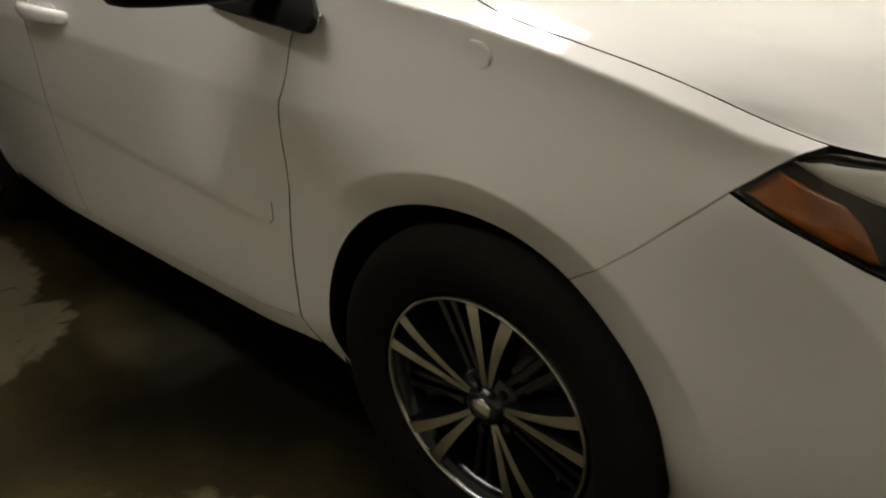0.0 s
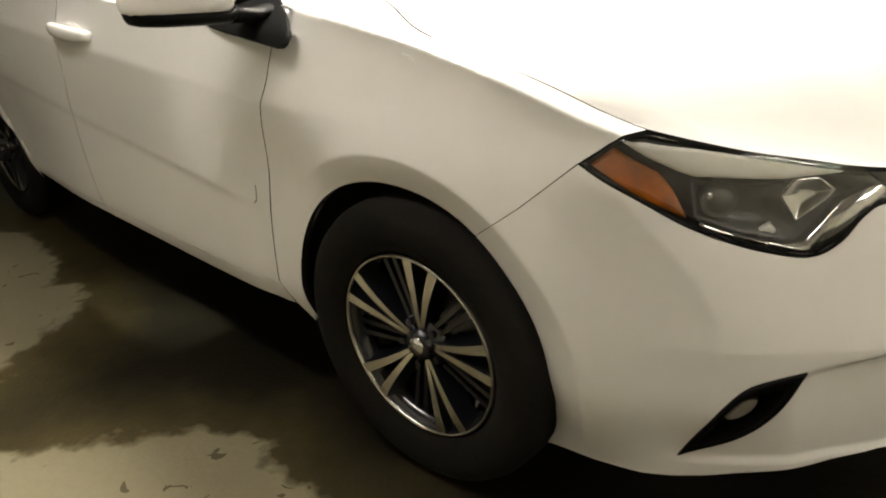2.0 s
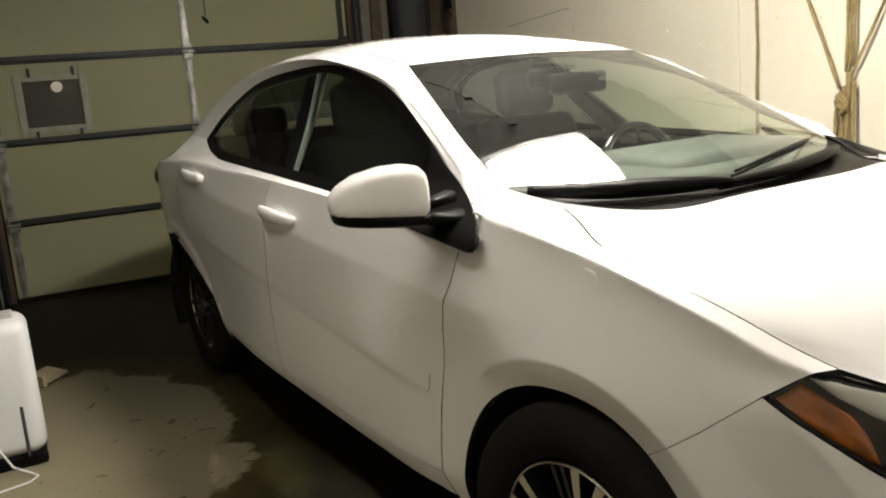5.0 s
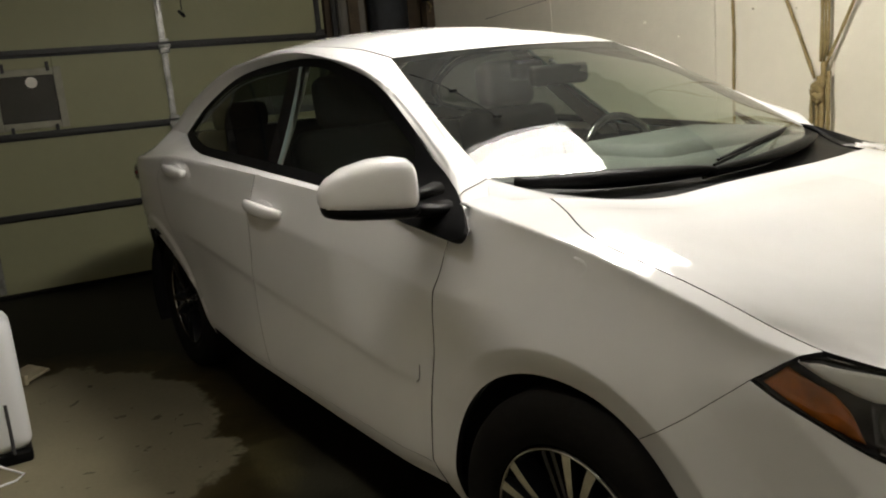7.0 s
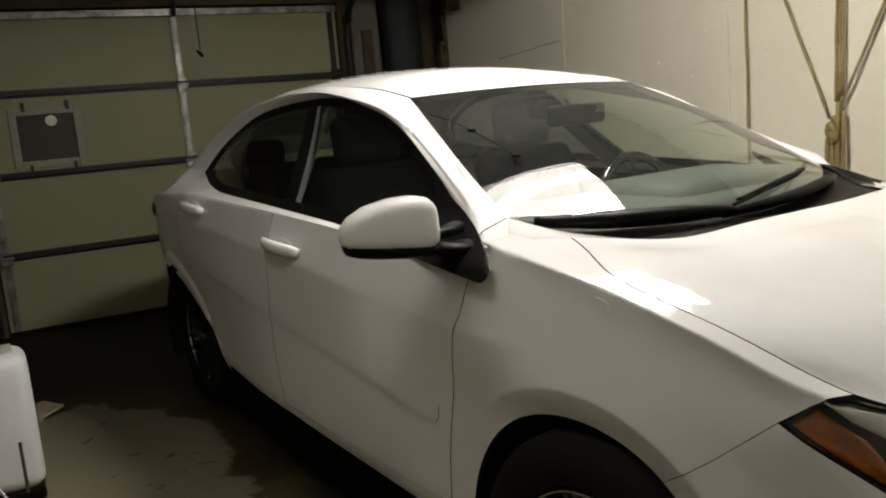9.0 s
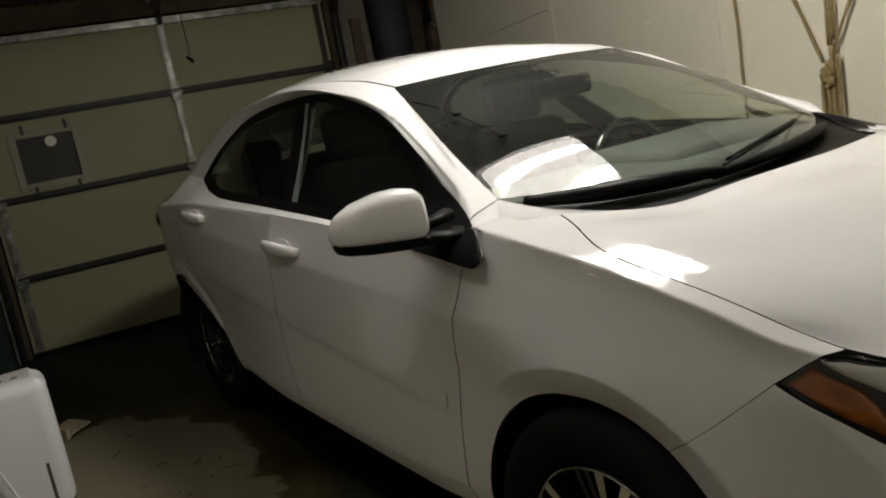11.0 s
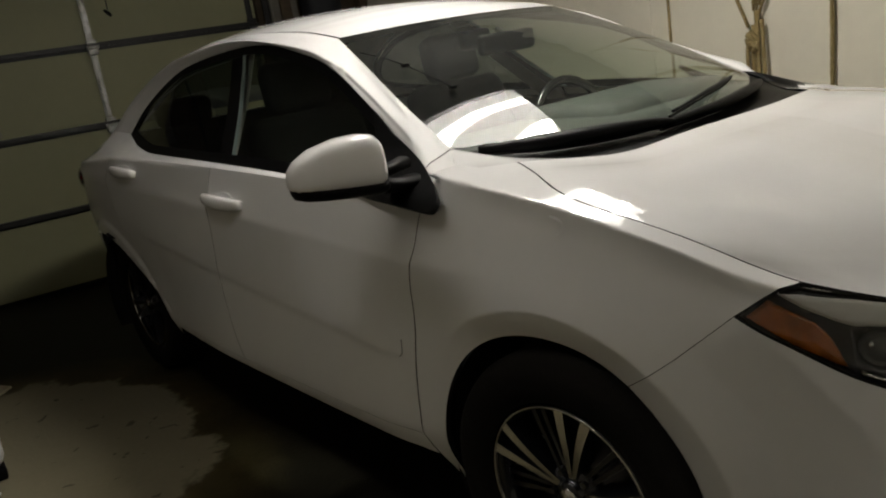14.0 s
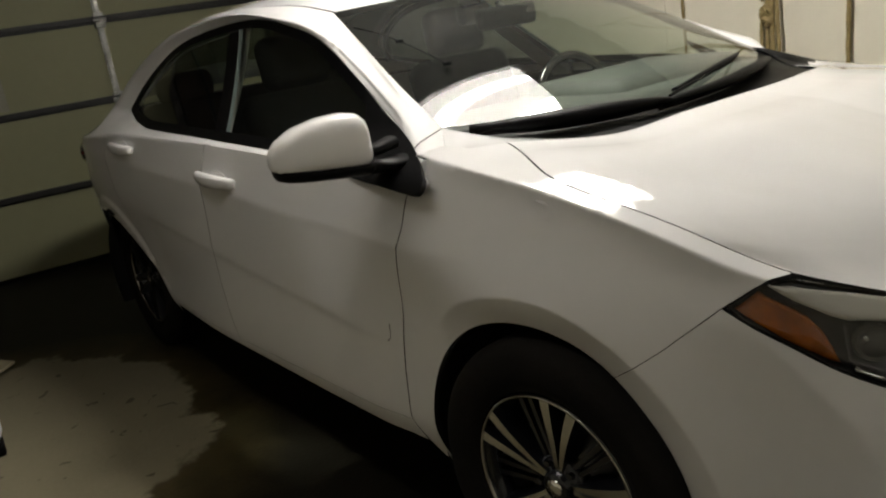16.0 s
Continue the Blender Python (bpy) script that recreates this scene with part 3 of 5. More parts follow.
# front wing
outer = [tuple(p) for p in FRONT_CUT[::-1]] + [(-0.345, 0.968), (-0.335, 1.02), (-0.325, 1.05), (-0.255, 1.052)] + HOOD_LINE
panel("fender", (arc(ARCH_F, 200, 53, n=40), outer, [arc(ARCH_F, 200, 200, n=1)[0], (-0.385, 0.225), (-0.42, 0.275), (-0.455, SILL)], SEAM + [HOOD_CORNER]), nu=130, nv=96, gaps=(0, 0.0020, 0.0025, 0.0008), label="white front wing with a creased wheel-arch lip")
# bumper
arch_front = arc(ARCH_F - 0.002, -29, 53, n=24)
arch_front[-1] = SEAM[0]
bump_lines = ([arch_front[0], (0.40, 0.156), (0.49, 0.166), (0.546, 0.178), (0.651, 0.206), (0.781, 0.230), (0.878, 0.250), (1.0, 0.262), (S_FRONT, 0.27)], LAMP_LOW + [(S_FRONT, 0.68)], arch_front + SEAM[1:], [(S_FRONT, 0.27), (S_FRONT, 0.68)])
fog_up = curve([(0.552, 0.229), (0.60, 0.31), (0.628, 0.352), (0.66, 0.385), (0.70, 0.402), (0.745, 0.414)], 6)
fog_low = curve([(0.745, 0.414), (0.715, 0.355), (0.68, 0.312), (0.635, 0.275), (0.552, 0.229)], 6)
FOG = [tuple(p) for p in fog_up[:-1]] + [tuple(p) for p in fog_low[:-1]]


def inside(poly, s, g):
    hit = np.zeros(np.shape(s), bool)
    for (x0, y0), (x1, y1) in zip(poly, poly[1:] + poly[:1]):
        cross = (y0 > g) != (y1 > g)
        hit ^= cross & (s < (x1 - x0) * (g - y0) / (y1 - y0 + 1e-12) + x0)
    return hit


def bumper():
    g = patch(*bump_lines, 170, 130, (0, 0.002, 0.0008, 0))
    p = body(g[..., 0], g[..., 1])
    nu, nv = p.shape[:2]
    hole = inside(FOG, g[..., 0], g[..., 1])
    cut = hole[:-1, :-1] & hole[1:, 1:] & hole[:-1, 1:] & hole[1:, :-1]
    faces = [(i * nv + j, (i + 1) * nv + j, (i + 1) * nv + j + 1, i * nv + j + 1) for i in range(nu - 1) for j in range(nv - 1) if not cut[i, j]]
    v = p.reshape(-1, 3)
    both = np.vstack([v, v * (1, -1, 1)])
    faces += [tuple(k + len(v) for k in f[::-1]) for f in faces]
    me = mesh_from("front_bumper", both, faces, PAINT)
    bm = bmesh.new()
    bm.from_mesh(me)
    bmesh.ops.remove_doubles(bm, verts=bm.verts, dist=1e-4)
    bm.to_mesh(me)
    bm.free()
    return adopt("front_bumper", me, car, "white front bumper with a lower lip")


front_bumper = bumper()


def dish(name, outline, depths, mat, parent, label="", side=1, cap=True, n=72):
    """A hollow or cover with the given outline: rings shrunk to its middle, each at a depth under the skin."""
    line = spread(list(outline) + [outline[0]], n + 1)[:-1]
    c = line.mean(0)
    verts, faces = [], []
    for k, (scale, depth) in enumerate(depths):
        q = c + (line - c) * scale
        p, a, b = body(q[:, 0], q[:, 1]), body(q[:, 0] + 0.002, q[:, 1]), body(q[:, 0], q[:, 1] + 0.002)
        nn = np.cross(a - p, b - p)
        nn /= np.linalg.norm(nn, axis=1, keepdims=True)
        verts += list((p - nn * depth) * (1, side, 1))
        if k:
            o = (k - 1) * n
            for i in range(n):
                j = (i + 1) % n
                f = (o + i, o + j, o + n + j, o + n + i)
                faces.append(f if side > 0 else f[::-1])
    if cap:
        faces.append(tuple(range((len(depths) - 1) * n, len(depths) * n))[::1 if side > 0 else -1])
    area = sum(line[i][0] * line[(i + 1) % n][1] - line[(i + 1) % n][0] * line[i][1] for i in range(n))
    if area < 0:
        faces = [f[::-1] for f in faces]
    return adopt(name, mesh_from(name, verts, faces, mat), parent, label)


for side in (1, -1):
    fog = dish("fog_lamp", FOG, [(1.025, 0.003), (1.012, -0.005), (0.98, -0.0065), (0.74, -0.006), (0.71, -0.002), (0.60, 0.024), (0.4, 0.03)], BLACK_TRIM, front_bumper, "black pointed fog lamp bezel", side)
    FC = (0.652, 0.338)
    ring = [(FC[0] + 0.033 * 0.72 * math.cos(a) - 0.013 * 0.69 * math.sin(a), FC[1] + 0.033 * 0.69 * math.cos(a) + 0.013 * 0.72 * math.sin(a)) for a in np.linspace(0, 2 * math.pi, 25)[:-1]]
    dish("lamp", ring, [(1.05, 0.03), (1.0, 0.010), (0.9, 0.006), (0.6, 0.003), (0.3, 0.002)], FOG_LENS, fog, "oval pale fog lamp lens", side)

# doors
f_cut = [tuple(p) for p in FRONT_CUT if p[1] < 0.906]
f_cut = [(-0.3535, 0.906)] + f_cut
doors_f = panel("front_door", ([(-1.44, SILL), (-0.455, SILL)], [(-1.475, 0.985), (-1.1, 0.968), (-0.7, 0.945), (-0.3535, 0.906)], [tuple(p) for p in B_CUT[::-1]], f_cut[::-1]), nu=64, nv=70, gaps=(0.0006, 0.002, 0.0015, 0.0026), label="white front door with a low side crease")
doors_r = panel("rear_door", ([(-2.13, SILL), (-1.44, SILL)], [(-2.47, 1.032), (-2.0, 1.008), (-1.475, 0.985)], [tuple(p) for p in REAR_CUT[::-1]], [tuple(p) for p in B_CUT[::-1]]), nu=54, nv=70, gaps=(0.0006, 0.002, 0.0012, 0.0015), label="white rear door")
panel("rocker", ([(-2.15, 0.318), (-1.5, 0.312), (-0.9, 0.296), (-0.6, 0.292), (-0.43, 0.285)], [(-2.13, SILL), (-1.3, SILL), (-0.455, SILL)], [(-2.15, 0.318), (-2.13, SILL)], [(-0.43, 0.285), (-0.455, SILL)]), nu=60, nv=8, gaps=(0, 0.0004, 0.001, 0.001), label="white sill under the doors")
# rear quarter and tail
q_arc = [tuple(p) for p in curve([(-2.14, 0.28), (-2.235, 0.38), (-2.315, 0.47), (-2.42, 0.585), (-2.55, 0.655), (-2.70, 0.682), (-2.86, 0.64), (-2.98, 0.53), (-3.045, 0.38), (-3.05, 0.24)], 5)]
q_top = [tuple(REAR_CUT[0])] + [(v, float(crest(v)) + 0.022) for v in (-2.6, -2.8, -2.95, -3.1, -3.25, -3.45)]
TAIL_TOP = q_top[-1]
pq = patch(q_arc, q_top, [q_arc[0]] + [tuple(p) for p in REAR_CUT[::-1]], [q_arc[-1], (-3.3, 0.25), (-3.45, 0.40), (-3.5, 0.62), (-3.5, 0.88), TAIL_TOP], 64, 48, (0, 0.002, 0.0015, 0.002))
pq = body(pq[..., 0], pq[..., 1])
sheet("quarter_panel", pq, PAINT, car, "white rear quarter panel", flange=0.016, flip=True)
sheet("quarter_panel", pq, PAINT, car, "white rear quarter panel", flange=0.016, mirror=True, flip=True)
tail = panel("rear_bumper", ([(S_REAR, 0.22), (-3.9, 0.22), (-3.3, 0.25)], [(S_REAR, 0.66), (-3.9, 0.66), (-3.5, 0.66)], [(S_REAR, 0.22), (S_REAR, 0.66)], [(-3.3, 0.25), (-3.45, 0.40), (-3.5, 0.66)]), nu=40, nv=24, label="white rear bumper")
panel("trunk_end", ([(S_REAR, 0.66), (-4.0, 0.66)], [(S_REAR, 0.98), (-4.0, 0.98)], [(S_REAR, 0.66), (S_REAR, 0.98)], [(-4.0, 0.66), (-4.0, 0.98)]), nu=20, nv=16, label="white boot lid end")
panel("tail_side", ([(-4.0, 0.66), (-3.5, 0.66)], [(-4.0, 0.98), TAIL_TOP], [(-4.0, 0.66), (-4.0, 0.98)], [(-3.5, 0.66), TAIL_TOP]), nu=20, nv=16, label="white rear corner panel")


def mirrored(p):
    return p * np.array([1, -1, 1])


# bonnet
side_r = body(HOOD_S, edge(HOOD_S))
tops = curve(LAMP_TOP + [(S_FRONT, 0.69)], 8)
front_r = body(tops[:, 0], tops[:, 1])
front_all = np.vstack([front_r, mirrored(front_r)[::-1][1:]])
corner = side_r[0]
vv = np.linspace(-1, 1, 41)
rear_all = np.stack([corner[0] + (-0.04 - corner[0]) * (1 - np.abs(vv) ** np.where(vv > 0, 2.0, 4.5)), -corner[1] * vv, corner[2] - 0.008 * (1 - np.abs(vv) ** 3) - 0.014 * np.exp(-((np.abs(vv) - 0.72) / 0.2) ** 2) * (1 - np.abs(vv) ** 12)], 1)


def grid3(bottom, top, left, right, nu, nv):
    return patch(bottom, top, left, right, nu, nv, (0.0017, 0.0017, 0.0, 0.0025))


hood = grid3(side_r, mirrored(side_r), rear_all, front_all, 90, 101)
hu, hv = np.meshgrid(np.linspace(0, 1, 90), np.linspace(-1, 1, 101), indexing="ij")
inset_y = np.abs(hood[:, :1, 1]) - np.abs(hood[..., 1])                   # a crease runs along each side, nearer the edge at the back
crease_y = 0.055 + 0.30 * np.clip(hood[..., 0] - 0.05, 0, 0.6)
rise = 0.15 * (crease_y - np.log1p(np.exp(np.clip((crease_y - inset_y) / 0.010, -30, 30))) * 0.010)
hood[..., 2] += (rise + 0.010 * (1 - hv ** 2)) * smooth(hu / 0.25 + 0.08) * smooth((1 - hu) / 0.45)
sheet("hood", hood, PAINT, car, "white engine bonnet", flange=0.018)

# roof, windscreen and pillars
RAIL = curve([(-1.135, -0.478, 1.315), (-1.35, -0.490, 1.357), (-1.75, -0.495, 1.388), (-2.1, -0.490, 1.388), (-2.5, -0.475, 1.350)], 8)
roof_front = np.stack([-1.135 + 0.035 * (1 - vv ** 2), 0.478 * vv, 1.315 + 0.012 * (1 - vv ** 2)], 1)
roof_rear = np.stack([-2.5 - 0.05 * (1 - vv ** 2), 0.475 * vv, 1.350 + 0.03 * (1 - vv ** 2)], 1)
roof = patch(RAIL[::-1], mirrored(RAIL)[::-1], roof_rear, roof_front, 48, 41)
ru, rv = np.meshgrid(np.linspace(0, 1, 48), np.linspace(-1, 1, 41), indexing="ij")
roof[..., 2] += 0.028 * (1 - rv ** 2) * smooth(ru / 0.3) * smooth((1 - ru) / 0.3)
sheet("roof", roof, PAINT, car, "white roof", flange=0.02)
part("roof_joint", tube([tuple(p) for p in RAIL[:14] + np.array([0, 0.002, 0.0015])], [0.0022 * (1 - k / 14) + 0.0003 for k in range(14)], 6), LAMP_GREY, car, "thin dark joint at the roof edge")
A_BASE = np.array([-0.47, -0.632, 1.002])
A_LINE = curve([A_BASE, (-0.68, -0.597, 1.108), (-0.91, -0.540, 1.218), RAIL[0]], 10)
base_line = np.stack([A_BASE[0] + 0.28 * (1 - np.abs(vv) ** 2.0), -A_BASE[1] * vv, A_BASE[2] - 0.018 * (1 - vv ** 2)], 1)
wind = patch(A_LINE[::-1], mirrored(A_LINE)[::-1], roof_front, base_line, 40, 41)
wu, wv = np.meshgrid(np.linspace(0, 1, 40), np.linspace(-1, 1, 41), indexing="ij")
wind += (np.sin(np.pi * wu) * (1 - wv ** 2) * 0.030)[..., None] * np.array([0.5, 0, 0.85])
sheet("windshield", wind, WINDSHIELD, car, "dusty greenish windscreen")
BACK = curve([RAIL[-1], (-2.8, -0.475, 1.235), (-3.12, -0.52, 1.10)], 8)
back_low = np.stack([-3.12 - 0.10 * (1 - vv ** 2), 0.52 * vv, np.full(len(vv), 1.10)], 1)
rear_win = patch(BACK[::-1], mirrored(BACK)[::-1], back_low, roof_rear, 24, 41)
sheet("rear_window", rear_win, REAR_GLASS, car, "dark rear window").visible_shadow = False
lid_side = np.vstack([[(-3.12, -0.62, 1.065)], [(-3.35, -0.66, 1.02)], [(-3.6, -0.62, 0.985)]])
lid_end = body(np.linspace(-4.0, S_REAR, 12), np.full(12, 0.985))
lid = patch(lid_side[::-1], mirrored(lid_side)[::-1], np.vstack([lid_end, mirrored(lid_end)[::-1][1:]]), np.stack([np.full(21, -3.12), np.linspace(-0.62, 0.62, 21), np.full(21, 1.065)], 1), 16, 31)
sheet("trunk_lid", lid, PAINT, car, "white boot lid")

DLO_TOP = curve([(-2.62, 1.080), (-2.57, 1.174), (-2.395, 1.264), (-2.194, 1.317), (-1.867, 1.343), (-1.567, 1.341), (-1.308, 1.302), (-1.015, 1.232), (-0.756, 1.108), (-0.593, 1.031), (-0.409, 0.974), (-0.29, 0.935), (-0.268, 0.916)], 8)
DLO_LOW = curve([(-2.62, 1.080), (-2.48, 1.048), (-2.3, 1.024), (-2.153, 1.011), (-1.588, 0.989), (-1.07, 0.968), (-0.7, 0.945), (-0.497, 0.929), (-0.39, 0.918), (-0.30, 0.906), (-0.268, 0.914)], 8)
outer_line = np.vstack([BACK[::-1][:-1], RAIL[::-1][:-1], A_LINE[::-1]])
dlo3 = glass(DLO_TOP[:, 0], DLO_TOP[:, 1])
frame_grid = patch(dlo3, outer_line, np.vstack([dlo3[0], (-2.8, -0.70, 1.10), outer_line[0]]), np.vstack([dlo3[-1], (-0.315, -0.79, 0.939), (-0.38, -0.70, 0.964), A_BASE]), 110, 14)
nrm_out = np.array([0.0, -0.8, 0.6])
fu, fv = np.meshgrid(np.linspace(0, 1, 110), np.linspace(0, 1, 14), indexing="ij")
frame_grid += (0.010 * np.sin(np.pi * fv) * smooth(fu / 0.1) * (0.1 + 0.9 * smooth((0.86 - fu) / 0.2)))[..., None] * nrm_out
for flag in (False, True):
    sheet("pillar_frame", frame_grid, PAINT, car, "white pillars and roof edge round the side windows", mirror=flag, flange=0.02)


def loop_offset(line, d):
    """A closed line drawn in by d."""
    a, c = np.roll(line, 1, 0), np.roll(line, -1, 0)
    t = c - a
    t /= np.maximum(1e-9, np.linalg.norm(t, axis=1, keepdims=True))
    return line + d * np.stack([-t[:, 1], t[:, 0]], 1)


def window_part(name, low, top, left, right, mat, parent, label, mirror, nu=36, nv=20, drop=0.012):
    g = patch(low, top, left, right, nu, nv)
    p = glass(g[..., 0], g[..., 1]) + np.array([0, drop, 0])
    return sheet(name, p, mat, parent, label, mirror=mirror)


def cut_at(line, xa, xb, n=24, dz=0.0):
    xs = np.linspace(xa, xb, n)
    o = np.argsort(line[:, 0])
    return [(x, float(np.interp(x, line[o, 0], line[o, 1])) + dz) for x in xs]


dlo_loop = np.vstack([spread(DLO_LOW, 70), spread(DLO_TOP[::-1], 90)[1:-1]])
for k, flag in enumerate((False, True)):
    inner = loop_offset(dlo_loop, (0.027 - 0.013 * smooth((dlo_loop[:, :1] + 0.75) / 0.2)))
    strip = np.stack([glass(inner[:, 0], inner[:, 1]) + (0, 0.004, 0), glass(dlo_loop[:, 0], dlo_loop[:, 1]) + (0, -0.003, 0)], 1)
    strip = np.concatenate([strip, strip[:1]], 0)
    sheet("window_trim", strip, BLACK_TRIM, car, "black rubber trim round the side windows", mirror=flag, flip=True)
    fw = window_part("window", cut_at(DLO_LOW, -1.395, -0.52), cut_at(DLO_TOP, -1.68, -0.52), [(-1.395, 0.981), (-1.68, 1.342)], [(-0.52, 0.93), (-0.52, 1.003)], SIDE_GLASS, doors_f[k], "tinted side window", flag)
    rw = window_part("window", cut_at(DLO_LOW, -2.59, -1.52), cut_at(DLO_TOP, -2.59, -1.79), [(-2.59, 1.076), (-2.59, 1.12)], [(-1.52, 0.987), (-1.79, 1.342)], REAR_GLASS, doors_r[k], "dark tinted rear side window", flag)
    window_part("pillar_cover", [(-1.53, 0.987), (-1.430, 0.984)], [(-1.80, 1.341), (-1.716, 1.341)], [(-1.53, 0.987), (-1.80, 1.341)], [(-1.430, 0.984), (-1.716, 1.341)], GLOSS_BLACK, doors_f[k], "black pillar cover", flag, 5, 12, 0.006)
    window_part("run_channel", [(-1.431, 0.984), (-1.403, 0.982)], [(-1.717, 1.341), (-1.689, 1.341)], [(-1.431, 0.984), (-1.717, 1.341)], [(-1.403, 0.982), (-1.689, 1.341)], CHANNEL, doors_f[k], "pale green-grey window channel", flag, 4, 12, 0.007)
    sg = patch([(-0.60, 0.936), (-0.53, 0.929), (-0.484, 0.925), (-0.40, 0.918), (-0.334, 0.913), (-0.29, 0.910)], [(-0.735, 1.106), (-0.627, 1.053), (-0.56, 1.030), (-0.497, 1.0105), (-0.44, 0.995), (-0.382, 0.978), (-0.31, 0.955), (-0.272, 0.938)], [(-0.60, 0.936), (-0.735, 1.106)], [(-0.29, 0.910), (-0.272, 0.911), (-0.262, 0.918), (-0.263, 0.927), (-0.272, 0.938)], 40, 16)
    sail = glass(sg[..., 0], sg[..., 1]) + np.array([0, -0.019, 0.003])
    sheet("mirror_sail", sail, BLACK_TRIM, doors_f[k], "black corner piece behind the mirror", mirror=flag, flange=0.012)

qs = np.linspace(-3.30, -2.40, 24)
q_low = body(qs, crest(qs) + 0.020)
q_top = np.vstack([(-3.30, -0.60, 1.040), (-3.12, -0.52, 1.095), (-2.8, -0.70, 1.10), dlo3[0], glass(-2.40, 1.036)])
q_fill = patch(q_low, q_top, np.vstack([q_low[0], q_top[0]]), np.vstack([q_low[-1], q_top[-1]]), 40, 10)
for flag in (False, True):
    sheet("c_pillar_base", q_fill, PAINT, car, "white panel at the foot of the rear pillar", mirror=flag)
corner_low = np.vstack([body(-0.30, 0.955), body(-0.285, 1.015), body(-0.24, 1.05), side_r[0], rear_all[4] + (0, 0, -0.003)])
corner_top = np.vstack([(-0.315, -0.79, 0.938), (-0.38, -0.70, 0.963), A_BASE, (-0.395, -0.612, 0.982), (-0.300, -0.575, 0.966)])
corner_top[2:, 2] -= 0.001
c_fill = patch(corner_top, corner_low, np.vstack([corner_top[0], corner_low[0]]), np.vstack([corner_top[-1], corner_low[-1]]), 24, 10)
for flag in (False, True):
    if flag:
        far_low = np.vstack([mirrored(corner_low[:4]), rear_all[-3], rear_all[-5], rear_all[-8], rear_all[-10] + (0, 0, -0.003)])
        far_top = np.vstack([mirrored(corner_top[:4]), [(-0.270, 0.515, 0.966)]])
        far_fill = patch(far_top, far_low, np.vstack([far_top[0], far_low[0]]), np.vstack([far_top[-1], far_low[-1]]), 24, 10)
        far_corner = sheet("cowl_corner", far_fill, PAINT, car, "black cowl end between pillar and bonnet")
        far_corner.data.materials.append(BLACK_TRIM)
        for f in far_corner.data.polygons:
            f.material_index = int(f.center.x < -0.240)
    else:
        sheet("cowl_corner", c_fill, PAINT, car, "white corner between pillar and bonnet", mirror=flag, flip=True)

for line in (B_CUT, REAR_CUT):
    jamb = np.stack([body(line[:, 0] + d, line[:, 1]) + (0, 0.007, 0) for d in (-0.022, 0.022)], 0)
    for flag in (False, True):
        sheet("door_jamb", jamb, PAINT, car, mirror=flag)
belt_s = np.linspace(-2.60, -0.36, 50)
o = np.argsort(DLO_LOW[:, 0])
belt_in = glass(belt_s, np.interp(belt_s, DLO_LOW[o, 0], DLO_LOW[o, 1])) + (0, -0.001, 0.001)
belt_g = np.interp(belt_s, [-2.6, -2.47, -2.0, -1.475, -1.1, -0.7, -0.36], [1.036, 1.032, 1.008, 0.985, 0.968, 0.945, 0.907])
belt_out = body(belt_s, belt_g) + (0, 0.002, -0.003)
for flag in (False, True):
    sheet("belt_ledge", np.stack([belt_out, (belt_out + belt_in) / 2 + (0, 0, 0.002), belt_in], 1), PAINT, car, "white ledge under the side windows", mirror=flag)

# dark shell under the panels, and the floor pan
for lo_s, hi_s in ((-2.10, -0.45), (-3.55, -3.06)):
    g = patch([(lo_s, 0.31), (hi_s, 0.31)], [(lo_s, 0.88), (hi_s, 0.88)], [(lo_s, 0.31), (lo_s, 0.88)], [(hi_s, 0.31), (hi_s, 0.88)], 30, 8)
    p = body(g[..., 0], g[..., 1]) * (1, 0.965, 1) + (0, 0, 0)
    for flag in (False, True):
        sheet("inner_shell", p, DARK_INSIDE, car, mirror=flag)
part("floor_pan", box(3.5, 1.40, 0.03, 0.01, at=(-1.55, 0, 0.2)), DARK_INSIDE, car)
part("firewall", box(0.03, 1.3, 0.7, 0.01, at=(-0.42, 0, 0.56)), DARK_INSIDE, car)
part("engine_tray", box(1.2, 1.0, 0.03, 0.01, at=(0.15, 0, 0.55)), DARK_INSIDE, car)


def wheel_well(ax):
    for sgn in (1, -1):
        bm = bmesh.new()
        ang = np.linspace(6, 205, 30)
        rings = [[bm.verts.new((ax + r * math.cos(radians(a)), sgn * (y - 0.05 * max(0.0, -math.cos(radians(a)))), 0.315 + r * math.sin(radians(a)))) for a in ang] for r, y in ((0.354, -0.785), (0.368, -0.76), (0.368, -0.55), (0.02, -0.55))]
        for a, c in zip(rings, rings[1:]):
            for i in range(len(ang) - 1):
                bm.faces.new((a[i], a[i + 1], c[i + 1], c[i]))
        part("wheel_well", bm, DARK_INSIDE, car, "black wheel-arch liner")


wheel_well(ARCH_F)
wheel_well(ARCH_R)


